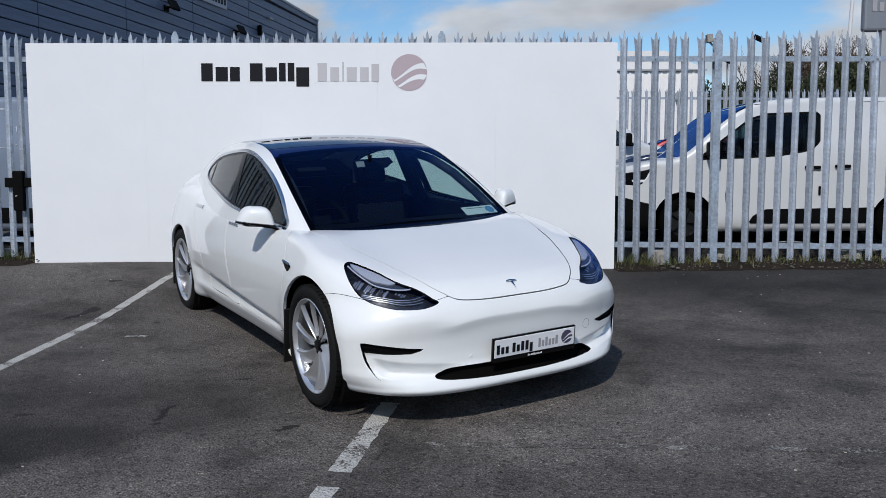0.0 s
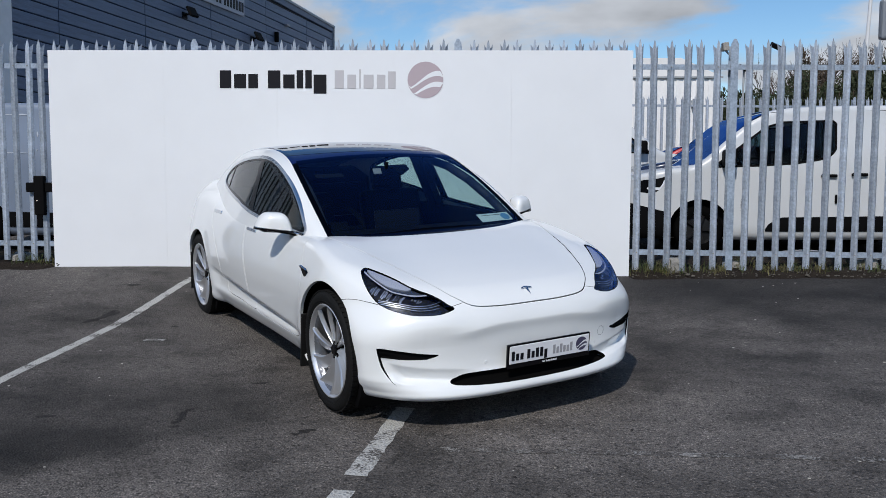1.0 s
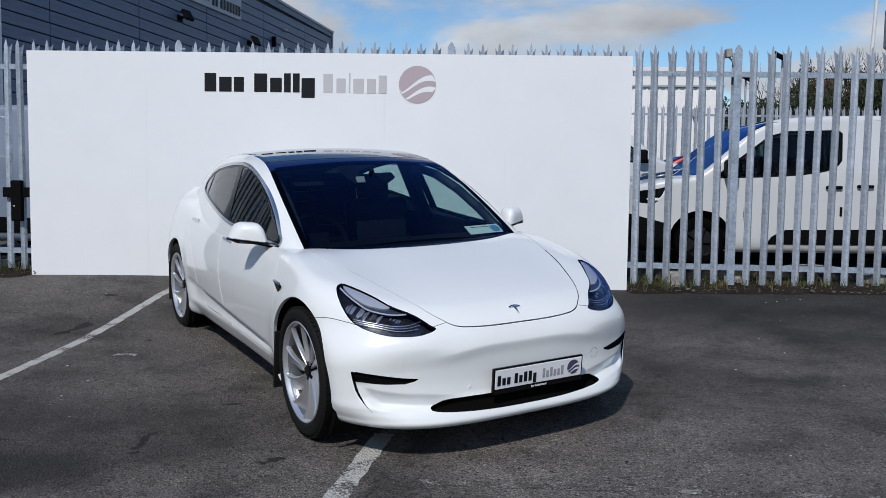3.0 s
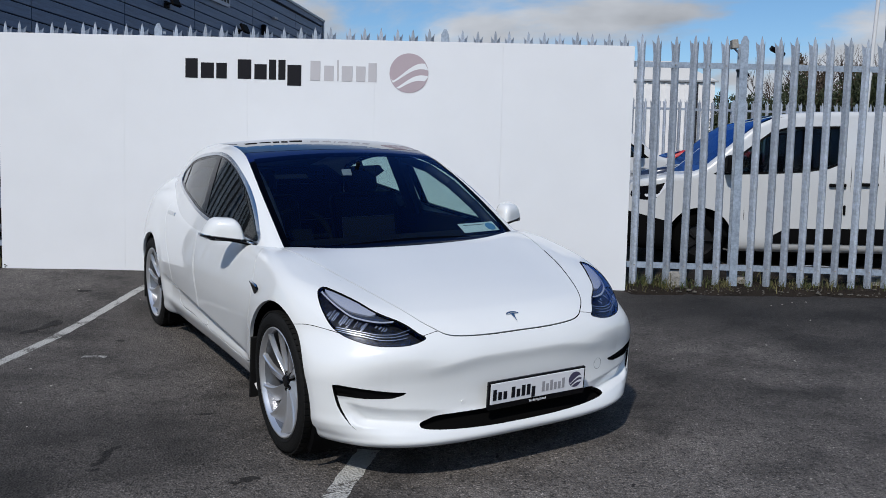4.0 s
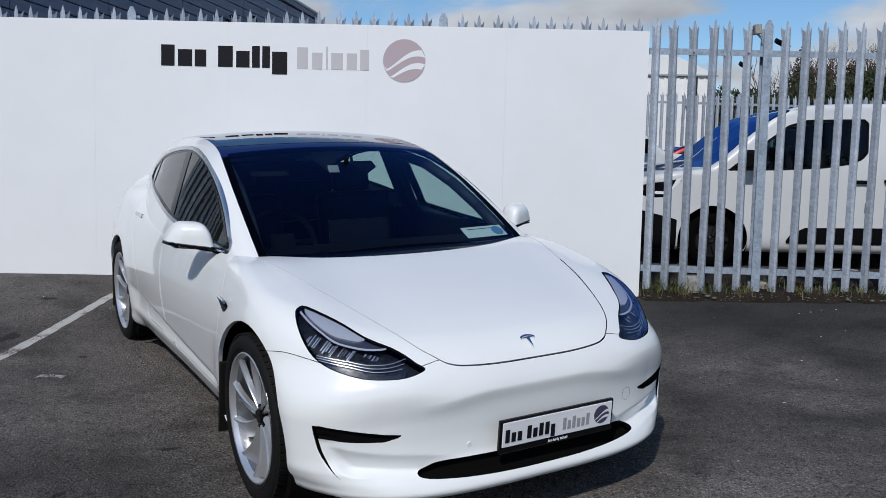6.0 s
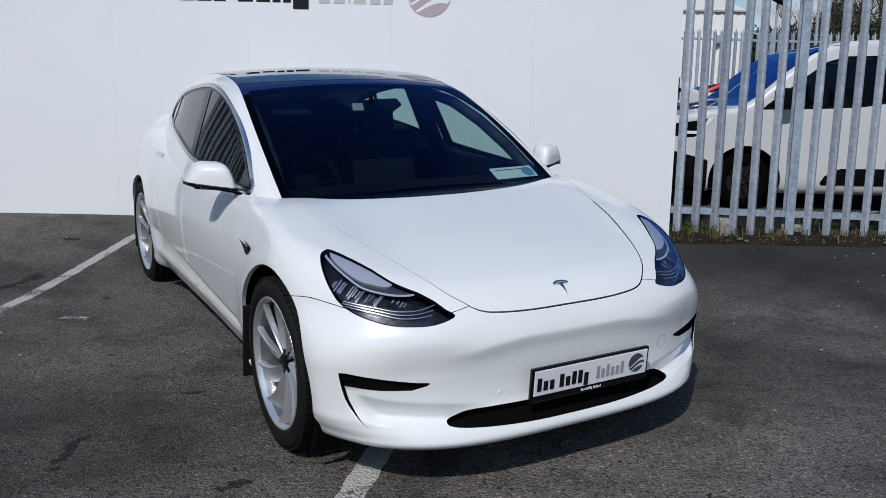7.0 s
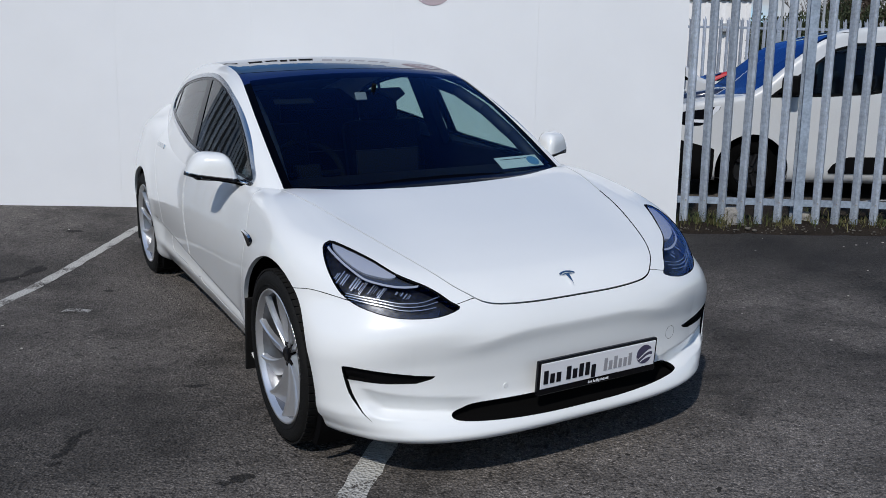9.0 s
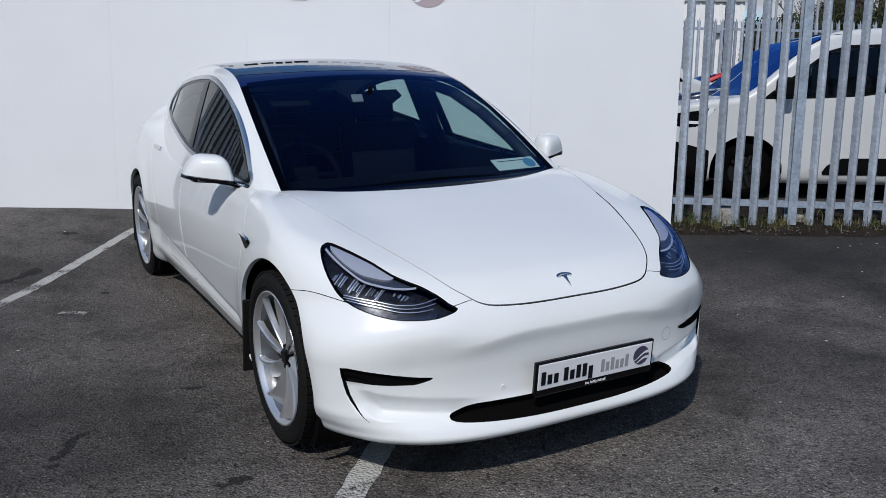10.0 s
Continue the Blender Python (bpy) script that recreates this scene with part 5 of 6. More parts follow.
# ---- yard markings and dirt ----
def strip(name, pts, width, mat, lift, label, seed=0, ragged=0.006, category="road marking"):
    """A painted line over the yard through points, with frayed edges."""
    rnd = random.Random(seed)
    bm = bmesh.new()
    rows = []
    for (xa, ya), (xb, yb) in zip(pts, pts[1:]):
        n = max(2, int(math.hypot(xb - xa, yb - ya) / 0.04))
        d = Vector((xb - xa, yb - ya)).normalized()
        for i in range(n + 1):
            x, y = xa + (xb - xa) * i / n, ya + (yb - ya) * i / n
            row = []
            for s in (-1, 1):
                o = s * (width / 2 + rnd.uniform(-ragged, ragged))
                px, py = x - d.y * o, y + d.x * o
                row.append(bm.verts.new((px, py, float(height(px, py)) + lift)))
            rows.append(row)
    for p, q in zip(rows, rows[1:]):
        bm.faces.new((p[0], q[0], q[1], p[1]))
    bmesh.ops.recalc_face_normals(bm, faces=bm.faces)
    ob = part(name, bm, mat)
    return tagged(ob, label, category, kind="structure")


WORN = line_material("worn_line_paint_thin", (0.36, 0.36, 0.35), 0.42)
FAINT = line_material("faint_old_paint", (0.26, 0.255, 0.245), 0.58)
strip("bay_line", [(-2.985, -2.6), (-2.93, 0.26), (-2.83, 1.9), (-2.76, 3.05)], 0.085, LINE_PAINT, 0.0024, "worn white bay line on the asphalt", 1, 0.005)
strip("bay_line", [(-0.325, -0.45), (-0.455, -1.38)], 0.105, LINE_PAINT, 0.0024, "broken white bay line on the asphalt", 2, 0.005)
strip("bay_line", [(-0.480, -1.535), (-0.62, -2.6)], 0.100, LINE_PAINT, 0.0024, "broken white bay line on the asphalt", 3, 0.005)
strip("cross_line", [(-0.16, -1.05), (0.9, -1.09), (2.05, -1.145), (5.5, -1.30)], 0.055, FAINT, 0.0018, "faint old line across the asphalt", 4, 0.008)
strip("paint_mark", [(-2.43, 1.045), (-2.27, 1.05)], 0.05, WORN, 0.0024, "short white paint mark on the asphalt", 5, 0.016)


STAIN = asphalt_material("oil_stain", 0.20)


def blot(x, y, rx, ry, turn, seed, mat=STAIN, label="dark oil spot soaked into the asphalt"):
    """An irregular stain lying on the yard."""
    rnd = random.Random(seed)
    bm = bmesh.new()
    n = 26
    rise = 0.0009 if y < 1.1 else 0.0025
    ph = [rnd.uniform(0, 6.3) for _ in range(4)]
    ring = []
    for k in range(n):
        a = 2 * math.pi * k / n
        r = 1 + 0.22 * math.sin(2 * a + ph[0]) + 0.16 * math.sin(3 * a + ph[1]) + 0.12 * math.sin(5 * a + ph[2]) + 0.08 * math.sin(9 * a + ph[3])
        u, v = rx * r * math.cos(a), ry * r * math.sin(a)
        c, s_ = math.cos(turn), math.sin(turn)
        px, py = x + u * c - v * s_, y + u * s_ + v * c
        ring.append(bm.verts.new((px, py, float(height(px, py)) + rise)))
    mid = bm.verts.new((x, y, float(height(x, y)) + rise))
    for k in range(n):
        bm.faces.new((mid, ring[k], ring[(k + 1) % n]))
    tagged(part("oil_stain", bm, mat), label, "stain", kind="structure")


blot(-1.263, -0.005, 0.040, 0.022, 0.1, 1)
blot(-0.803, -0.818, 0.042, 0.030, 0.0, 2)
for k, (bx, by, rx_, ry_) in enumerate(((-1.53, -0.50, 0.030, 0.018), (-1.545, -0.57, 0.040, 0.026), (-1.53, -0.64, 0.034, 0.024), (-1.535, -0.70, 0.030, 0.018), (-1.515, -0.765, 0.022, 0.014))):
    blot(bx, by, rx_, ry_, 1.3, 30 + k, label="dark drips of oil in a row on the asphalt")
blot(-0.851, -0.861, 0.03, 0.012, 0.3, 42)
blot(-3.227, 2.73, 0.055, 0.035, 0.0, 4)
blot(-2.348, 1.448, 0.035, 0.020, 0.0, 5)
blot(-3.035, 1.83, 0.10, 0.045, 1.2, 6, label="dark oily smear beside the bay line")
blot(-3.09, 1.66, 0.10, 0.04, 1.1, 7, label="dark oily smear beside the bay line")
blot(-2.30, -0.62, 0.05, 0.02, 0.3, 9)
for k in range(34):
    r_ = random.Random(300 + k)
    blot(r_.uniform(-3.6, 3.4), r_.uniform(-2.4, 3.0), r_.uniform(0.008, 0.022), r_.uniform(0.006, 0.014), r_.uniform(0, 3), 100 + k, label="tiny dark spot on the asphalt")
BIT = material("litter_pale", (0.42, 0.40, 0.36), 0.8)
bm = bmesh.new()
for k in range(70):
    r_ = random.Random(500 + k)
    x, y = r_.uniform(-3.4, 4.2), r_.uniform(-2.2, 3.3)
    bmesh.ops.create_icosphere(bm, subdivisions=1, radius=r_.uniform(0.003, 0.007), matrix=Matrix.Translation((x, y, float(height(x, y)) + 0.002)) @ Matrix.Diagonal((1.4, 1, 0.5, 1)))
tagged(part("loose_grit", bm, BIT), "pale grit and chips strewn over the asphalt", "grit", kind="stuff")


# ---- parked vehicles ----
VAN_GLASS = pane_material("vehicle_glass", (0.58, 0.68, 0.68), 0.02, 1.4)
VAN_TYRE = material("van_tyre_rubber", (0.003, 0.003, 0.003), 0.9, vary=0.3, scale=9, spec=0.02)
VAN_RIM = material("dark_van_rim", (0.010, 0.010, 0.011), 0.35, 0.0, spec=0.3)
# blue of the mirrored sky is put into this glass's tint and sheen
SKY_SCREEN = pane_material("sky_tinted_windscreen", (0.10, 0.16, 0.26), 0.04, 1.5, (0.09, 0.22, 0.58), 4.0)
NAVY = material("navy_paint", (0.012, 0.018, 0.045), 0.25, coat=0.8)
RED = material("red_paint", (0.45, 0.02, 0.02), 0.3, coat=0.8)
SILVER_LAMP = material("lamp_glass", (0.70, 0.73, 0.78), 0.25, 0.0)
# pale colour that stands for light caught on a pressed panel edge
PRESS_GLINT = material("press_glint", (0.42, 0.46, 0.52), 0.5)


def vehicle(name, label, category, paint, outline, half, side_window, screen, wheels, radius, strip_box=None, handles=(), lamp_box=None, cell=0.035, m=None, blank_panel=None):
    """A parked vehicle with its nose at x = 0 and its tail along +x, its near side at -y."""
    v = thing(name, label, category, m)
    d = outline_distance(rounded(outline, 4))
    tall = max(p[1] for p in outline)
    long = max(p[0] for p in outline)

    def shape(x, y, z):
        w = half - 0.10 * half * ease(z, 0.55 * tall, tall)**1.0 - 0.05 * np.exp(-((z - 0.15) / 0.12)**2)
        w = w - 0.16 * (1 - ease(x, -0.05, 0.55))**2 - 0.05 * ease(x, long - 0.4, long)
        return smax(d(x, z) * 0.95, np.abs(y) - w, 0.08)
    s = Skin(*skin(shape, (-0.12, -half - 0.08, 0.10), (long + 0.12, half + 0.08, tall + 0.10), cell))
    for wx in wheels:
        _, s = s.cut(lambda x, y, z: np.maximum(np.hypot(x - wx, z - radius) - radius - 0.085, half * 0.6 - np.abs(y)))
    win = outline_distance(side_window)
    glass, s = s.cut(lambda x, y, z: np.maximum(win(x, z), half * 0.6 - np.abs(y)))
    shield = outline_distance(screen)
    front, s = s.cut(lambda x, y, z: np.maximum(shield(x, z), np.abs(y) - half * 0.885))
    if strip_box:
        bumper, s = s.cut(lambda x, y, z: np.maximum(x - 0.46, z - 0.66 + 0.25 * x))
        bumper.panel("bumper", BLACK, v, -0.004, 0.01)
    for sign in (-1, 1):
        g = glass.cut(lambda x, y, z: -sign * y)[0]
        bar = (side_window[0][0] + 2 * max(p[0] for p in side_window)) / 3
        g.cut(lambda x, y, z: x - bar)[0].panel("side_window", VAN_GLASS, v, 0.008)
        g.cut(lambda x, y, z: bar + 0.04 - x)[0].panel("side_window", VAN_GLASS, v, 0.008)
        g.cut(lambda x, y, z: -win(x, z) - 0.028)[0].panel("window_frame", BLACK, v, 0.004)
        if strip_box:
            sb = outline_distance(strip_box)
            strip_skin, s = s.cut(lambda x, y, z: np.maximum(sb(x, z), np.maximum(half * 0.6 - np.abs(y), -sign * y)))
            strip_skin.panel("side_moulding", BLACK, v, -0.008, 0.012)
        for hx, hz in handles:
            bm = bmesh.new()
            box(bm, (hx - 0.10, sign * (half + 0.02) - 0.02, hz - 0.02), (hx + 0.10, sign * (half + 0.02) + 0.02, hz + 0.02), None, 0.012)
            part("door_handle", bm, BLACK, v)
            gap_skin, s = s.cut(lambda x, y, z: np.maximum(np.maximum(np.abs(x - hx - 0.16 - 0.03 * (z - hz)) - 0.005, np.abs(z - 0.62 * tall + 0.1) - 0.36 * tall), np.maximum(half * 0.6 - np.abs(y), -sign * y)))
            for one in gap_skin.pieces():
                one.panel("door_gap", GAP, v, 0.008)
        if strip_box:
            # leading edge of the door, roof gutter and sliding-door latch
            for line in (lambda x, y, z: np.maximum(np.abs(x - 1.40 + 0.05 * (z - 0.7)) - 0.005, np.abs(z - 0.68) - 0.42), lambda x, y, z: np.maximum(np.abs(z - 1.842 - 0.02 * (x - 2.0)) - 0.005, 1.75 - x)):
                gap_skin, s = s.cut(lambda x, y, z: np.maximum(line(x, y, z), np.maximum(half * 0.6 - np.abs(y), -sign * y)))
                for one in gap_skin.pieces():
                    one.panel("door_gap", GAP, v, 0.006)
            bm = bmesh.new()
            box(bm, (2.585, sign * half - 0.02, 0.665), (2.615, sign * half + 0.02, 0.785), None, 0.012)
            part("latch", bm, BLACK, v)
        if blank_panel:
            # highlight on the pressed edge round the blank panel, painted as a pale strip
            rim = outline_distance(rounded(blank_panel, 4))
            rim_skin, s = s.cut(lambda x, y, z: np.maximum(np.abs(rim(x, z)) - 0.010, np.maximum(half * 0.6 - np.abs(y), -sign * y)))
            for one in rim_skin.pieces():
                one.panel("press_highlight", PRESS_GLINT, v, -0.006, 0.008)
        if lamp_box:
            lb = outline_distance(rounded(lamp_box, 3))
            lamp_skin, s = s.cut(lambda x, y, z: np.maximum(lb(x, z), -sign * y + 0.35 * half))
            lamp_skin.panel("headlight", BLACK_GLOSS, v, 0.004)
            lamp_skin.cut(lambda x, y, z: np.minimum(np.abs(x - 0.37 - 0.5 * (z - lamp_box[0][1])) - 0.030, np.maximum(np.abs(z - lamp_box[0][1] - 0.03) - 0.018, 0.20 - x)))[0].panel("lamp_glass", SILVER_LAMP, v, -0.004)
        bm = bmesh.new()
        mx = side_window[0][0] + 0.22
        box(bm, (mx - 0.09, sign * (half + 0.10) - 0.10, side_window[0][1] + 0.02), (mx + 0.07, sign * (half + 0.10) + 0.10, side_window[0][1] + 0.24), None, 0.04)
        part("door_mirror", bm, BLACK, v)
    front.panel("windscreen", SKY_SCREEN, v, 0.004)
    s.panel("body_shell", paint, v, 0.0, 0.02)
    for wx in wheels:
        for sign in (-1, 1):
            bm = bmesh.new()
            prof = [(radius * 0.62, 0.09), (radius * 0.75, 0.105), (radius * 0.95, 0.09), (radius, 0.06), (radius, -0.06), (radius * 0.95, -0.09), (radius * 0.6, -0.1)]
            lathe(bm, prof, 32, pose(wx, sign * (half - 0.13), radius, 0, 0, 90 * sign))
            tyre = part("tyre", bm, VAN_TYRE, v, smooth=True)
            bm = bmesh.new()
            lathe(bm, [(0.001, 0.07), (0.03, 0.075), (0.05, 0.06), (radius * 0.55, 0.05), (radius * 0.63, 0.09)], 28, pose(wx, sign * (half - 0.13), radius, 0, 0, 90 * sign))
            for k in range(5):
                a = 2 * math.pi * k / 5
                tube(bm, pose(wx, sign * (half - 0.13), radius, 0, 0, 90 * sign) @ Vector(polar(0.05, a, 0.07)), pose(wx, sign * (half - 0.13), radius, 0, 0, 90 * sign) @ Vector(polar(radius * 0.6, a, 0.08)), 0.025, sides=6)
            part("rim", bm, VAN_RIM, tyre, smooth=False)
            bm = bmesh.new()
            rows = []
            for k in range(17):
                a = math.radians(-20 + 220 * k / 16)
                r = radius + 0.088
                rows.append([bm.verts.new((wx + r * math.cos(a), sign * yy, radius + r * math.sin(a))) for yy in (half - 0.012, half - 0.34)] + [bm.verts.new((wx + 0.1 * math.cos(a), sign * (half - 0.34), radius + 0.1 * math.sin(a)))])
            for p, q in zip(rows, rows[1:]):
                for j in (0, 1):
                    bm.faces.new((p[j], p[j + 1], q[j + 1], q[j]))
            part("arch_liner", bm, BLACK, v)
    bm = bmesh.new()
    box(bm, (0.25, -half * 0.62, 0.20), (long - 0.2, half * 0.62, 0.34))
    part("underbody", bm, BLACK, v)
    front_x, top_z = side_window[0][0], max(p[1] for p in side_window)
    bm = bmesh.new()
    box(bm, (front_x - 0.25, -half * 0.84, 0.34), (front_x + 0.30, half * 0.84, side_window[0][1] - 0.02), None, 0.04)
    part("dashboard", bm, CABIN, v)
    for sy in (-0.45, 0.45):
        bm = bmesh.new()
        box(bm, (-0.25, -0.24, 0.0), (0.25, 0.24, 0.25), None, 0.05)
        box(bm, (-0.06, -0.24, 0.0), (0.06, 0.24, 0.72), pose(0.24, 0, 0.15, 0, 10, 0), 0.05)
        seat = part("seat", bm, SEAT, v)
        seat.matrix_basis = pose(front_x + 0.85, sy, 0.34 + 0.2 * (tall > 1.7))
    bm = bmesh.new()
    box(bm, (front_x + 1.42, -half * 0.82, 0.34), (front_x + 1.46, half * 0.82, top_z - 0.35 * (tall < 1.7)), None, 0.01)
    part("bulkhead", bm, CABIN, v)
    return v


VAN_OUTLINE = [(0.06, 0.24), (0.0, 0.45), (0.0, 0.70), (0.02, 0.93), (0.10, 1.03), (0.45, 1.11), (0.85, 1.18), (1.27, 1.535), (1.62, 1.80), (2.05, 1.905), (3.2, 1.935), (4.25, 1.90),
               (4.40, 1.75), (4.44, 1.0), (4.42, 0.35), (4.30, 0.22), (2.5, 0.19), (0.3, 0.19)]
VAN_WINDOW = [(1.00, 1.12), (1.32, 1.37), (1.70, 1.66), (1.92, 1.725), (2.20, 1.735), (2.56, 1.745), (2.61, 1.70), (2.60, 1.36), (2.54, 1.28), (2.40, 1.22), (2.10, 1.17), (1.65, 1.14)]
VAN_SCREEN = [(0.86, 1.06), (1.38, 1.34), (1.74, 1.64), (1.70, 2.0), (0.62, 1.5)]
VAN_STRIP = [(1.70, 0.300), (1.76, 0.40), (1.92, 0.485), (3.42, 0.512), (3.40, 0.31)]
VAN_LAMP = [(0.06, 0.82), (0.08, 0.94), (0.34, 0.985), (0.52, 1.03), (0.42, 0.92), (0.30, 0.80)]


def level(x, y):
    return float(height(x, y))


van = vehicle("delivery_van", "white panel van with black side mouldings, parked behind the fence", "van", VAN_WHITE, VAN_OUTLINE, 0.92, VAN_WINDOW, VAN_SCREEN, (0.88, 3.665), 0.315, VAN_STRIP,
              ((2.50, 1.025), (2.88, 1.04)), VAN_LAMP, m=pose(1.95, 7.22, level(3, 7.2)))
tagged(van, group="parked vans")
navy = vehicle("delivery_van", "dark blue van half hidden behind a white van", "van", NAVY, VAN_OUTLINE, 0.92, VAN_WINDOW, VAN_SCREEN, (0.88, 3.665), 0.315, VAN_STRIP,
               ((2.50, 1.025),), VAN_LAMP, 0.05, m=pose(2.36, 9.45, level(3, 9.5) - 0.17))
tagged(navy, group="parked vans")
# a white van; the shade it stands in is put into its blue-grey colour
vehicle("delivery_van", "white panel van behind the display board, coloured blue-grey for shade", "van", material("shaded_white_paint", (0.17, 0.21, 0.28), 0.35, coat=0.6, vary=0.05, scale=2), VAN_OUTLINE, 0.92, VAN_WINDOW, VAN_SCREEN,
        (0.88, 3.665), 0.315, VAN_STRIP, ((2.50, 1.025),), VAN_LAMP, 0.05, pose(-2.95, 6.75, level(-5, 6.6) + 0.03, 0, 0, 180),
        [(2.95, 1.76), (2.88, 1.60), (2.83, 1.40), (2.85, 1.31), (2.95, 1.285), (3.50, 1.28), (4.05, 1.29), (4.14, 1.34), (4.16, 1.55), (4.12, 1.76), (3.55, 1.78)])
HATCH_OUTLINE = [(0.08, 0.22), (0.0, 0.40), (0.02, 0.62), (0.12, 0.74), (0.55, 0.86), (1.05, 0.95), (1.45, 1.20), (1.85, 1.40), (2.4, 1.46), (3.1, 1.43), (3.7, 1.25), (3.95, 0.95), (4.02, 0.6), (3.95, 0.25), (2.5, 0.18), (0.4, 0.18)]
HATCH_WINDOW = [(1.25, 0.93), (1.55, 1.17), (1.90, 1.34), (2.4, 1.39), (3.0, 1.36), (3.45, 1.18), (3.3, 1.0), (2.2, 0.94)]
HATCH_SCREEN = [(1.02, 0.93), (1.45, 1.175), (1.82, 1.365), (1.75, 1.6), (0.9, 1.2)]
HATCH_LAMP = [(0.05, 0.62), (0.10, 0.70), (0.40, 0.80), (0.50, 0.80), (0.30, 0.66)]
tagged(copy_thing(van, pose(4.05, 11.9, level(3, 11.9), 0, 0, 180)), "white panel van facing the other way behind two vans")
red = vehicle("hatchback", "red hatchback far behind the parked vans", "car", RED, HATCH_OUTLINE, 0.88, HATCH_WINDOW, HATCH_SCREEN, (0.80, 3.35), 0.30, None, ((2.35, 0.86),), HATCH_LAMP, 0.06, pose(2.25, 14.0, level(3, 14) - 0.05))

# ---- buildings ----
CLAD = material("dark_cladding", (0.130, 0.172, 0.255), 0.5, 0.1, vary=0.30, scale=1.6, fine=14, stretch=(0.25, 1, 7))
CLAD_JOINT = material("cladding_joint", (0.012, 0.014, 0.02), 0.8)
WHITE_CLAD = material("white_cladding", (0.78, 0.78, 0.78), 0.5, vary=0.08, scale=0.6, fine=6)
FLASHING = material("grey_flashing", (0.36, 0.38, 0.40), 0.5, 0.3)
ROOF_SHEET = material("roof_sheet", (0.62, 0.61, 0.58), 0.55, vary=0.1, scale=0.4)
unit = thing("industrial_unit", "dark grey clad industrial unit with sloping eave and wall lamps", "building", pose(-5.55, 25.0, 0.0, 0, 0, 78.0))
# along the unit's x the front runs from its near corner (x = -15) to its far one (x = 0); the eave and the rows of cladding fall a little that way
EAVE, ROW, FALL, NEAR = 6.40, 0.243, 0.035, -15.0


def eave_at(x):
    return EAVE - 0.058 * x


bm = bmesh.new()
prism(bm, [(NEAR, 0.1), (0.16, 0.1), (0.16, eave_at(0.16) - 0.04), (NEAR, eave_at(NEAR) - 0.04)], 12.0, pose(0, 0.05, 0))
part("wall_core", bm, CLAD_JOINT, unit)
joints = [NEAR, -13.70, -10.85, -7.99, -4.90, -2.05, 0.14]
for a, b in zip(joints, joints[1:]):
    plank = bpy.data.meshes.new("cladding_panel")
    bm = bmesh.new()
    box(bm, (0.008, 0.0, 0.011), (b - a - 0.008, 0.05, ROW - 0.011), None, 0.006)
    bm.to_mesh(plank)
    bm.free()
    plank.materials.append(CLAD)
    row = 0
    while row < 40:
        z = 0.12 + row * ROW - FALL * a
        row += 1
        if z + ROW > eave_at(b) - 0.02:
            continue
        p = new("cladding_panel", plank)
        p.parent = unit
        p.matrix_basis = pose(a, 0, z, 0, math.degrees(math.atan(FALL)), 0)
bm = bmesh.new()
prism(bm, [(NEAR, eave_at(NEAR) - 0.34), (0.19, eave_at(0.19) - 0.16), (0.19, eave_at(0.19)), (NEAR, eave_at(NEAR))], 0.12, pose(0, -0.012, 0))
part("eave_panel", bm, CLAD, unit)
bm = bmesh.new()
prism(bm, [(NEAR, eave_at(NEAR) - 0.02), (0.22, eave_at(0.22) - 0.02), (0.22, eave_at(0.22) + 0.05), (NEAR, eave_at(NEAR) + 0.05)], 0.20, pose(0, -0.05, 0))
box(bm, (0.14, -0.04, 0.1), (0.22, 0.12, EAVE - 0.03), None, 0.01)
part("flashing", bm, FLASHING, unit)
bm = bmesh.new()
box(bm, (NEAR - 0.45, -0.08, 0.1), (NEAR - 0.02, 0.5, eave_at(NEAR) + 0.1), None, 0.01)
part("corner_trim", bm, WHITE_CLAD, unit)
bm = bmesh.new()
prism(bm, [(NEAR, eave_at(NEAR) - 0.03), (0.16, EAVE - 0.03), (0.16, EAVE + 0.03), (NEAR, eave_at(NEAR) + 0.03)], 11.8, pose(0, 0.25, 0))
part("roof", bm, ROOF_SHEET, unit)


def floodlight(s, z):
    f = thing("floodlight", "black floodlight on an arm fixed to the dark cladding", "lamp", unit.matrix_world @ pose(s, 0, z), "wall lamps")
    bm = bmesh.new()
    tube(bm, (0.0, 0.0, -0.05), (0.0, -0.14, -0.02), 0.025)
    box(bm, (-0.10, -0.02, -0.12), (0.10, 0.0, 0.02))
    part("arm", bm, BLACK, f)
    bm = bmesh.new()
    box(bm, (-0.17, -0.13, -0.035), (0.17, 0.13, 0.035), pose(0, -0.22, 0.02, 62, 0, 0), 0.015)
    part("lamp_head", bm, BLACK, f)
    bm = bmesh.new()
    box(bm, (-0.12, -0.09, -0.042), (0.12, 0.09, -0.034), pose(0, -0.22, 0.02, 62, 0, 0))
    part("lamp_glass", bm, material("floodlight_glass", (0.35, 0.36, 0.36), 0.2), f)
    return f


floodlight(-9.22, 5.20)
floodlight(-5.77, 5.14)
bm = bmesh.new()
sign = thing("wall_sign", "pale wall sign with dark lettering on the cladding", "sign", unit.matrix_world @ pose(-9.10, -0.03, 5.68, 0, 1.2, 0))
box(bm, (0, -0.02, 0), (2.82, 0, 1.2), None, 0.005)
part("sign_face", bm, material("sign_grey", (0.42, 0.44, 0.50), 0.5), sign)
for word, x0, high, adv, z0 in (("tt ttttttt", 1.30, 0.26, 0.158, 0.10), ("tlltd lldlt", 0.25, 0.10, 0.085, 0.16), ("tllt lldlt tlllltl tllt", 0.3, 0.12, 0.105, 0.50), ("tllltl tlt ltltl", 0.3, 0.18, 0.150, 0.80)):
    letter_bars(sign, "sign_bar", INK, word, x0, high, adv, 0.006, pose(0, -0.021, z0))
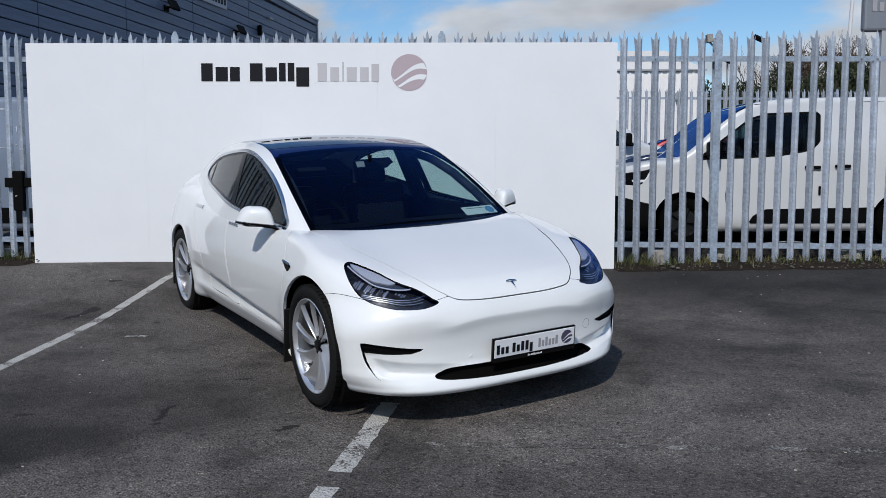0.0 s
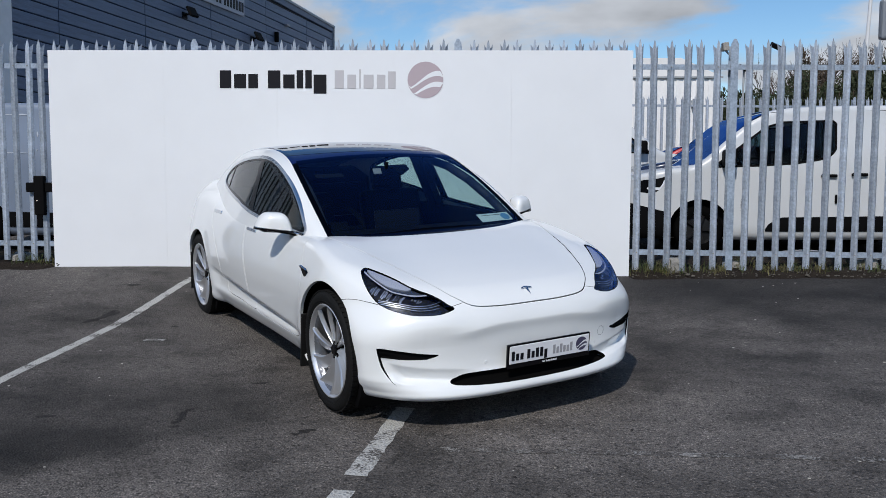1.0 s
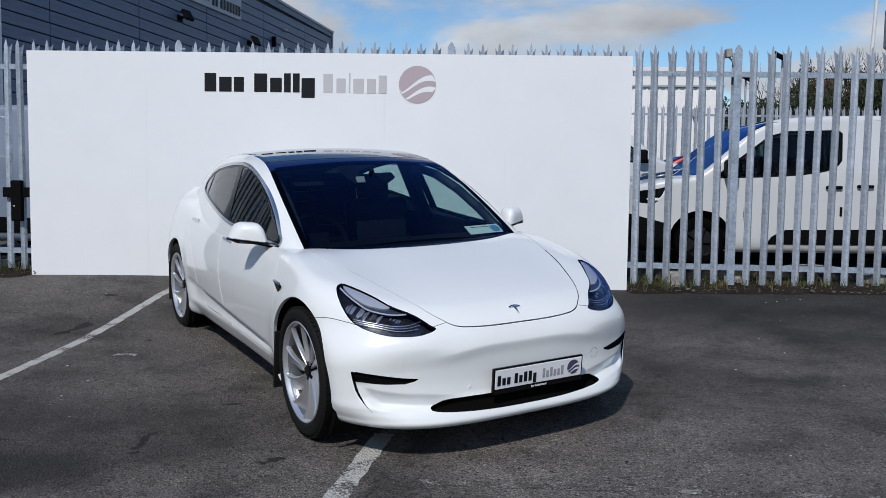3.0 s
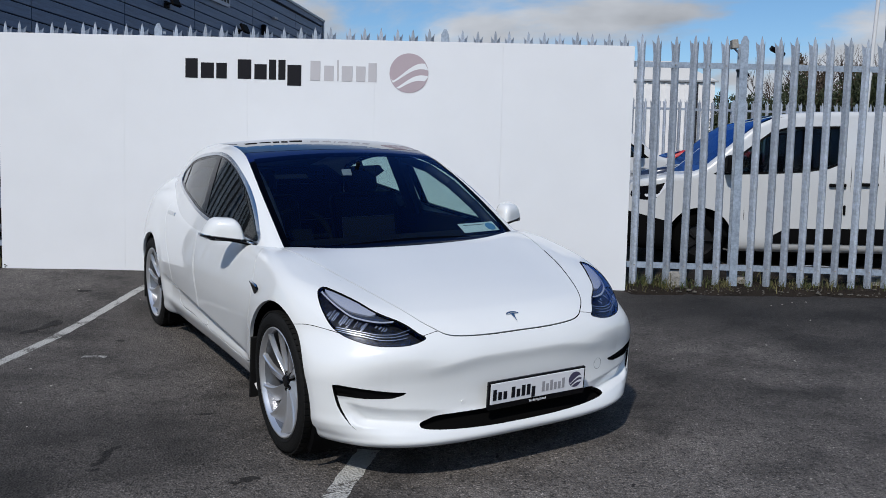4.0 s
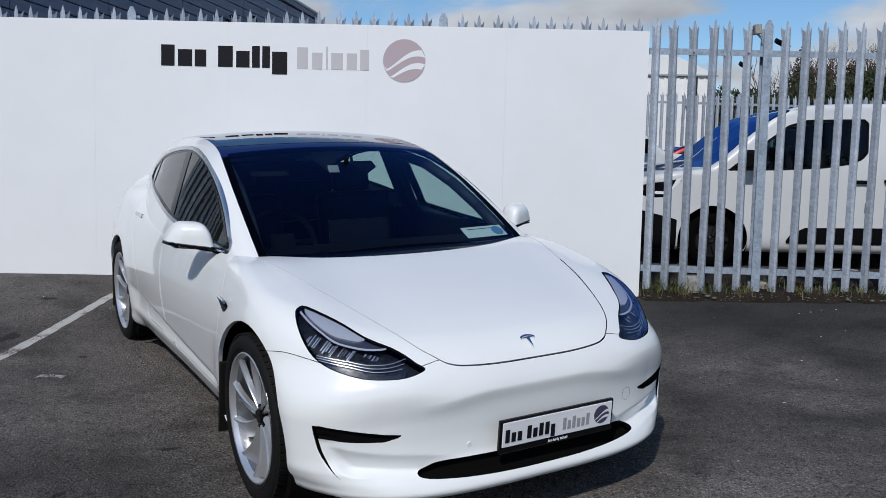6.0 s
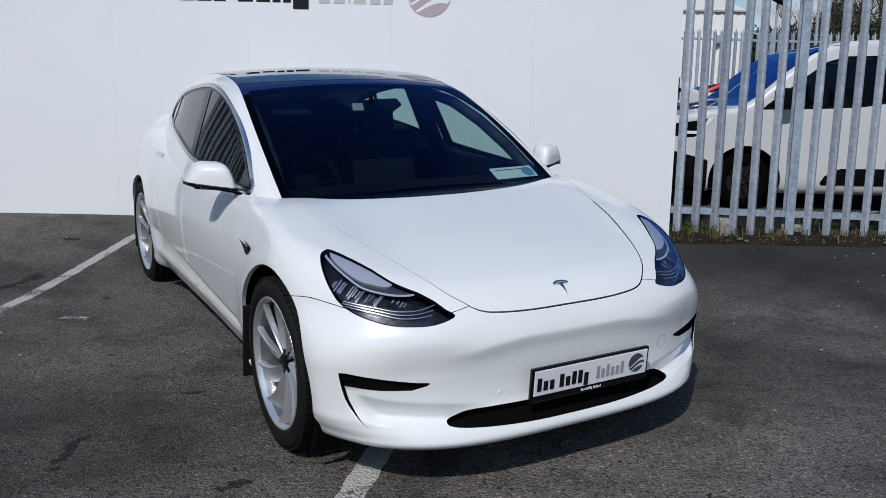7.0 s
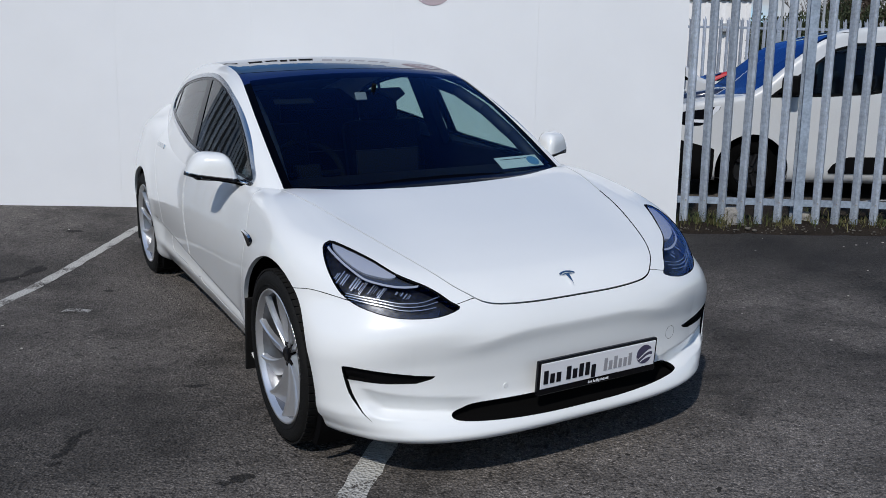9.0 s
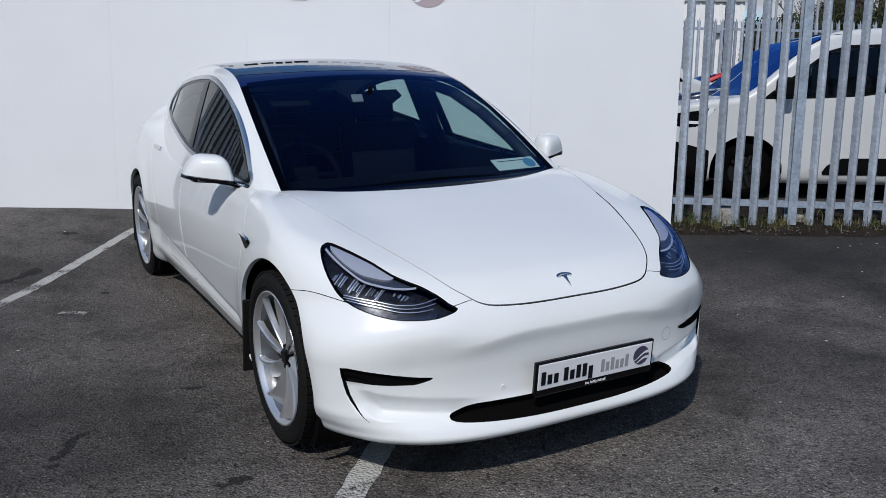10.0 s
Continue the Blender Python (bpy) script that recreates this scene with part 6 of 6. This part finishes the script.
for s_, z_, w_, h_ in ((-3.61, 5.83, 0.22, 0.07), (-4.33, 5.37, 0.10, 0.30)):
    bm = bmesh.new()
    box(bm, (-w_ / 2, -0.12, -h_ / 2), (w_ / 2, 0.0, h_ / 2), None, 0.02)
    tagged(part("wall_box", bm, GREY_INK if h_ < 0.2 else BLACK), "small wall box on the dark cladding", "fixture").matrix_world = unit.matrix_world @ pose(s_, 0, z_)

shed = thing("white_warehouse", "white clad warehouse with pale hipped roof", "building", pose(4.0, 40.0, 0.2))
bm = bmesh.new()
box(bm, (-14, 0, 0), (7.5, 14, 6.05))
part("wall", bm, WHITE_CLAD, shed)
rib = bpy.data.meshes.new("rib")
bm = bmesh.new()
box(bm, (-0.05, -0.04, 0.1), (0.05, 0.0, 6.0))
bm.to_mesh(rib)
bm.free()
rib.materials.append(WHITE_CLAD)
for k in range(27):
    r_ = new("rib", rib)
    r_.parent = shed
    r_.matrix_basis = pose(-1.0 + k * 0.32, 0, 0)
bm = bmesh.new()
lo = [(-14.2, -0.06), (7.6, -0.06), (7.6, 14.2), (-14.2, 14.2)]
hi = [(-12.0, 2.2), (6.0, 2.2), (6.0, 11.8), (-12.0, 11.8)]
a = [bm.verts.new((x, y, 6.12)) for x, y in lo]
b = [bm.verts.new((x, y, 7.35)) for x, y in hi]
for k in range(4):
    bm.faces.new((a[k], a[(k + 1) % 4], b[(k + 1) % 4], b[k]))
bm.faces.new(b)
part("roof", bm, ROOF_SHEET, shed)
bm = bmesh.new()
box(bm, (-14.3, -0.14, 6.04), (7.65, -0.05, 6.12))
part("gutter", bm, FLASHING, shed)
bm = bmesh.new()
tube(bm, (6.6, -0.12, 0), (6.6, -0.12, 6.0), 0.05)
part("downpipe", bm, CLAD_JOINT, shed)
bm = bmesh.new()
box(bm, (6.1, -0.3, 4.55), (6.5, 0, 4.95), None, 0.03)
part("wall_lamp", bm, FLASHING, shed)
low = thing("low_shed", "low pale shed beside the white warehouse", "building", pose(12.3, 42.0, 0.2))
bm = bmesh.new()
box(bm, (-0.6, 0, 0), (2.2, 6, 4.9))
part("wall", bm, WHITE_CLAD, low)
bm = bmesh.new()
box(bm, (-0.7, -0.1, 4.9), (2.3, 6.1, 5.05))
part("roof", bm, FLASHING, low)

# ---- hedge and trees ----
LEAF = material("dark_foliage", (0.030, 0.042, 0.014), 0.7, vary=0.5, scale=3)
LEAF_DRY = material("brown_foliage", (0.060, 0.042, 0.024), 0.8, vary=0.5, scale=3)
BARK = material("bark", (0.075, 0.055, 0.045), 0.9, vary=0.4, scale=8)


def crown(bm, blobs, count, size, rnd):
    for _ in range(count):
        cx, cy, cz, rx, ry, rz = rnd.choice(blobs)
        while True:
            p = Vector((rnd.uniform(-1, 1), rnd.uniform(-1, 1), rnd.uniform(-1, 1)))
            if 0.25 < p.length < 1:
                break
        c = Vector((cx + p.x * rx, cy + p.y * ry, cz + p.z * rz))
        m = Matrix.Translation(c) @ Euler((rnd.uniform(0, 6), rnd.uniform(0, 6), rnd.uniform(0, 6))).to_matrix().to_4x4()
        s = size * rnd.uniform(0.5, 1.3)
        vs = [bm.verts.new(m @ Vector(q)) for q in ((-s, 0, 0), (0, -s * 0.45, 0.1 * s), (s, 0, 0), (0, s * 0.45, 0.1 * s))]
        bm.faces.new(vs)


def bush(m, wide, tall, seed, mat, label):
    rnd = random.Random(seed)
    t = thing("hedge_bush", label, "shrub", m, "hedge behind the far fence")
    bm = bmesh.new()
    for k in range(5):
        tube(bm, (rnd.uniform(-0.3, 0.3) * wide, rnd.uniform(-0.2, 0.2), 0), (rnd.uniform(-0.6, 0.6) * wide, rnd.uniform(-0.4, 0.4), tall * 0.8), 0.06, 0.02, 6)
    part("trunk", bm, BARK, t)
    bm = bmesh.new()
    blobs = [(rnd.uniform(-0.7, 0.7) * wide, rnd.uniform(-0.5, 0.5), tall * rnd.uniform(0.3, 0.85), wide * rnd.uniform(0.25, 0.45), 0.6, tall * rnd.uniform(0.15, 0.3)) for _ in range(12)]
    crown(bm, blobs, 9500, 0.075, rnd)
    part("crown", bm, mat, t)
    return t


for i, (x, w_, h_) in enumerate(((9.9, 1.1, 4.2), (11.4, 1.3, 4.5), (12.9, 1.3, 5.0), (14.4, 1.4, 5.1), (16.0, 1.5, 5.0), (17.8, 1.5, 4.9), (19.6, 1.6, 4.8))):
    bush(pose(x, 30 + 0.4 * (i % 2), level(x, 30)), w_, h_, 40 + i, LEAF, "dense dark green hedge bush")
for i, (x, w_, h_) in enumerate(((13.0, 0.9, 5.6), (14.9, 0.8, 5.4))):
    bush(pose(x, 31.5, level(x, 31.5)), w_, h_, 60 + i, LEAF_DRY, "thin brown budding shrub above the hedge")


def bare_tree(m, tall, seed):
    rnd = random.Random(seed)
    t = thing("bare_tree", "bare tree with thin brown twigs behind the hedge", "tree", m, "bare trees")
    bm = bmesh.new()
    tube(bm, (0, 0, 0), (0.1, 0, tall * 0.45), 0.14, 0.09, 8)
    part("trunk", bm, BARK, t)
    bm = bmesh.new()

    def branch(p, d, length, r, depth):
        q = p + d * length
        tube(bm, p, q, r, r * 0.6, 5 if depth < 2 else 3, caps=False)
        if depth < 4:
            for _ in range(4 if depth < 2 else 3):
                nd = (d + Vector((rnd.uniform(-0.7, 0.7), rnd.uniform(-0.7, 0.7), rnd.uniform(-0.2, 0.6)))).normalized()
                branch(p + d * length * rnd.uniform(0.5, 1), nd, length * rnd.uniform(0.55, 0.8), r * 0.55, depth + 1)
    for _ in range(4):
        branch(Vector((0.08, 0, tall * 0.40)), Vector((rnd.uniform(-0.6, 0.6), rnd.uniform(-0.5, 0.5), 1)).normalized(), tall * 0.24, 0.07, 0)
    part("branchwork", bm, BARK, t)
    return t


for i, (x, y, h_) in enumerate(((12.4, 33, 6.0), (14.4, 34, 6.6), (15.8, 33, 6.8), (18.2, 34, 6.4))):
    bare_tree(pose(x, y, level(x, y), 0, 0, 70 * i), h_, 80 + i)

# ---- lamps, poles and sign beyond the fence ----
def lamp_post(name, x, y, top, arm, label):
    g = level(x, y)
    t = thing(name, label, "street lamp", pose(x, y, g), "lamp posts")
    bm = bmesh.new()
    tube(bm, (0, 0, 0), (0, 0, top - g), 0.045, 0.032, 10)
    part("pole", bm, FLASHING, t)
    bm = bmesh.new()
    box(bm, (-0.20, -0.14, -0.06), (0.20, 0.14, 0.06), pose(arm, -0.1, top - g, 20, 25, 0), 0.02)
    part("lamp_head", bm, BLACK, t)
    return t


lamp_post("street_lamp", 8.12, 20.0, 4.86, -0.1, "slim grey lamp post with a dark flood lamp")
lamp_post("street_lamp", 8.25, 24.0, 4.76, 0.0, "short grey lamp post with a dark flood lamp")
pole = thing("flag_pole", "tall pale leaning pole beyond the fence", "pole", pose(7.05, 12.0, level(7.2, 12), 0, 2.6, 0))
bm = bmesh.new()
tube(bm, (0, 0, 0), (0, 0, 8.5), 0.038, 0.028, 12)
part("shaft", bm, material("pale_pole", (0.62, 0.63, 0.64), 0.4), pole)
post_sign = thing("roadside_sign", "grey lettered sign box on a steel post", "sign", pose(7.42, 12.0, level(8, 12)))
bm = bmesh.new()
box(bm, (0.0, -0.10, 3.30), (2.6, 0.10, 4.05), None, 0.05)
part("sign_box", bm, material("sign_dark_grey", (0.17, 0.19, 0.22), 0.5), post_sign)
letter_bars(post_sign, "sign_bar", GREY_INK, "tllld tllt", 0.14, 0.24, 0.13, 0.01, pose(0, -0.102, 3.66))
bm = bmesh.new()
box(bm, (0.35, -0.08, 0.0), (0.55, 0.08, 3.32), None, 0.01)
box(bm, (2.1, -0.08, 0.0), (2.3, 0.08, 3.32), None, 0.01)
part("sign_post", bm, FLASHING, post_sign)
bm = bmesh.new()
box(bm, (0.2, 0.0, 2.05), (2.6, 0.06, 2.75), None, 0.01)
part("lower_panel", bm, material("sign_mid_grey", (0.20, 0.22, 0.24), 0.6), post_sign)

# the showroom behind, which the side windows mirror
showroom = thing("showroom", "long showroom with pale fins across dark glazing", "building", pose(-26.0, -11.0, -0.6, 0, 0, -58))
bm = bmesh.new()
box(bm, (-14, 0, 0), (14, 8, 6.2))
part("wall", bm, WHITE_CLAD, showroom)
bm = bmesh.new()
box(bm, (-14.2, 8.0, 0.0), (14.2, 9.2, 2.3), None, 0.02)
part("plinth", bm, WHITE_CLAD, showroom)
bm = bmesh.new()
box(bm, (-13.6, 8.0, 2.3), (13.6, 8.04, 5.2))
part("glazing", bm, BLACK_GLOSS, showroom)
fin = bpy.data.meshes.new("fin")
bm = bmesh.new()
box(bm, (-0.09, 8.0, 2.3), (0.09, 8.35, 5.4), None, 0.01)
bm.to_mesh(fin)
bm.free()
fin.materials.append(WHITE_CLAD)
for k in range(36):
    f_ = new("fin", fin)
    f_.parent = showroom
    f_.matrix_basis = pose(-13.3 + k * 0.76, 0, 0)

# ---- verge below the fence ----
rnd = random.Random(7)
# the dirt runs on behind the fence to stand for shade under the van
for x0, x1 in ((1.45, 8.5), (-9.5, -4.36)):
    bm = bmesh.new()
    nx, ny = int((x1 - x0) / 0.06), 34
    grid = []
    for j in range(ny + 1):
        y = 3.34 + 2.0 * j / ny
        row = []
        for i in range(nx + 1):
            x = x0 + (x1 - x0) * i / nx
            n_ = noise.fractal(Vector((x * 2.2, y * 2.2, 3.0)), 1.0, 2.0, 4)
            rise = 0.035 * float(ease(y, 3.42, 3.62)) + 0.05 * float(ease(y, 3.62, 4.0))
            edge = float(ease(y, 3.36, 3.44 + 0.10 * n_)) * (1 - float(ease(y, 5.1, 5.32))) * float(ease(x, x0, x0 + 0.15)) * (1 - float(ease(x, x1 - 0.25, x1)))
            row.append(bm.verts.new((x, y, float(height(x, y)) - 0.012 + edge * (0.016 + rise + 0.028 * n_))))
        grid.append(row)
    for j in range(ny):
        for i in range(nx):
            bm.faces.new((grid[j][i], grid[j][i + 1], grid[j + 1][i + 1], grid[j + 1][i]))
    tagged(part("verge", bm, SHADED_DIRT, smooth=True), "strip of bare dirt and litter below the fence, coloured dark for the shade behind it", "verge", kind="structure")
GRASS = material("dry_grass", (0.13, 0.12, 0.045), 0.8, vary=0.6, scale=2)
GRASS_GREEN = material("green_grass", (0.055, 0.075, 0.018), 0.8, vary=0.5, scale=2)
for mat, name, count, label in ((GRASS, "dry_grass", 2300, "sparse dry straw-coloured grass on the verge"), (GRASS_GREEN, "green_grass", 1700, "sparse green weeds on the verge")):
    bm = bmesh.new()
    tufts = [(rnd.uniform(1.5, 7.5) if rnd.random() < 0.8 else rnd.uniform(-8, -4.4), 3.58 + abs(rnd.gauss(0, 0.16)), rnd.uniform(0.4, 1.0)) for _ in range(95)]
    for _ in range(count):
        tx, ty, h = rnd.choice(tufts)
        x, y = tx + rnd.gauss(0, 0.05), ty + rnd.gauss(0, 0.04)
        z = float(height(x, y)) + 0.01
        a, l = rnd.uniform(0, 6.3), rnd.uniform(0.06, 0.21) * h
        lean, w = rnd.uniform(0.2, 1.2) * l, rnd.uniform(0.0015, 0.0035)
        dx, dy = math.cos(a), math.sin(a)
        p0, p1, p2 = Vector((x, y, z)), Vector((x + dx * lean * 0.35, y + dy * lean * 0.35, z + l * 0.65)), Vector((x + dx * lean, y + dy * lean, z + l * 0.9))
        s_ = Vector((-dy, dx, 0)) * w
        v_ = [bm.verts.new(q) for q in (p0 - s_, p0 + s_, p1 + s_, p1 - s_)]
        bm.faces.new(v_)
        bm.faces.new((v_[3], v_[2], bm.verts.new(p2)))
    tagged(part(name, bm, mat), label, "grass", kind="stuff")
bm = bmesh.new()
for _ in range(520):
    x = rnd.uniform(1.5, 7) if rnd.random() < 0.8 else rnd.uniform(-9, -4.3)
    y = 3.42 + abs(rnd.gauss(0, 0.16))
    r_ = rnd.uniform(0.003, 0.010) * (2.0 if rnd.random() < 0.06 else 1)
    r0 = bmesh.ops.create_icosphere(bm, subdivisions=1, radius=r_, matrix=Matrix.Translation((x, y, float(height(x, y)) + 0.012 + 0.03 * float(ease(y, 3.4, 3.62)))) @ Matrix.Diagonal((1.3, 1, 0.7, 1)))
GRAVEL = material("verge_stones", (0.11, 0.10, 0.085), 0.9, vary=0.5, scale=9)
tagged(part("gravel", bm, GRAVEL), "small pale stones strewn along the verge", "gravel", kind="stuff")
for x, y, w_, h_ in ((1.98, 3.74, 0.20, 0.16), (2.62, 3.80, 0.16, 0.12), (3.9, 3.80, 0.22, 0.13), (-4.9, 3.80, 0.2, 0.12)):
    bm = bmesh.new()
    box(bm, (-w_ / 2, -0.08, -0.05), (w_ / 2, 0.08, h_), None, 0.03)
    for v_ in bm.verts:
        v_.co += Vector((rnd.uniform(-1, 1), rnd.uniform(-1, 1), rnd.uniform(-1, 1))) * 0.012
    tagged(part("concrete_lump", bm, CONCRETE), "rough lump of old concrete under the fence", "rubble", "footings of the fence").matrix_world = pose(x, y, level(x, y), 0, 0, rnd.uniform(-20, 20))
bm = bmesh.new()
pts = [(3.0 + 0.16 * k, 3.83 + 0.02 * math.sin(k), level(3, 3.8) + 0.20 + 0.035 * math.sin(k * 0.7) - 0.004 * k) for k in range(18)]
for a, b in zip(pts, pts[1:]):
    tube(bm, a, b, 0.006, sides=6)
tagged(part("loose_cable", bm, FLASHING), "thin loose grey cable hanging along the fence", "cable")
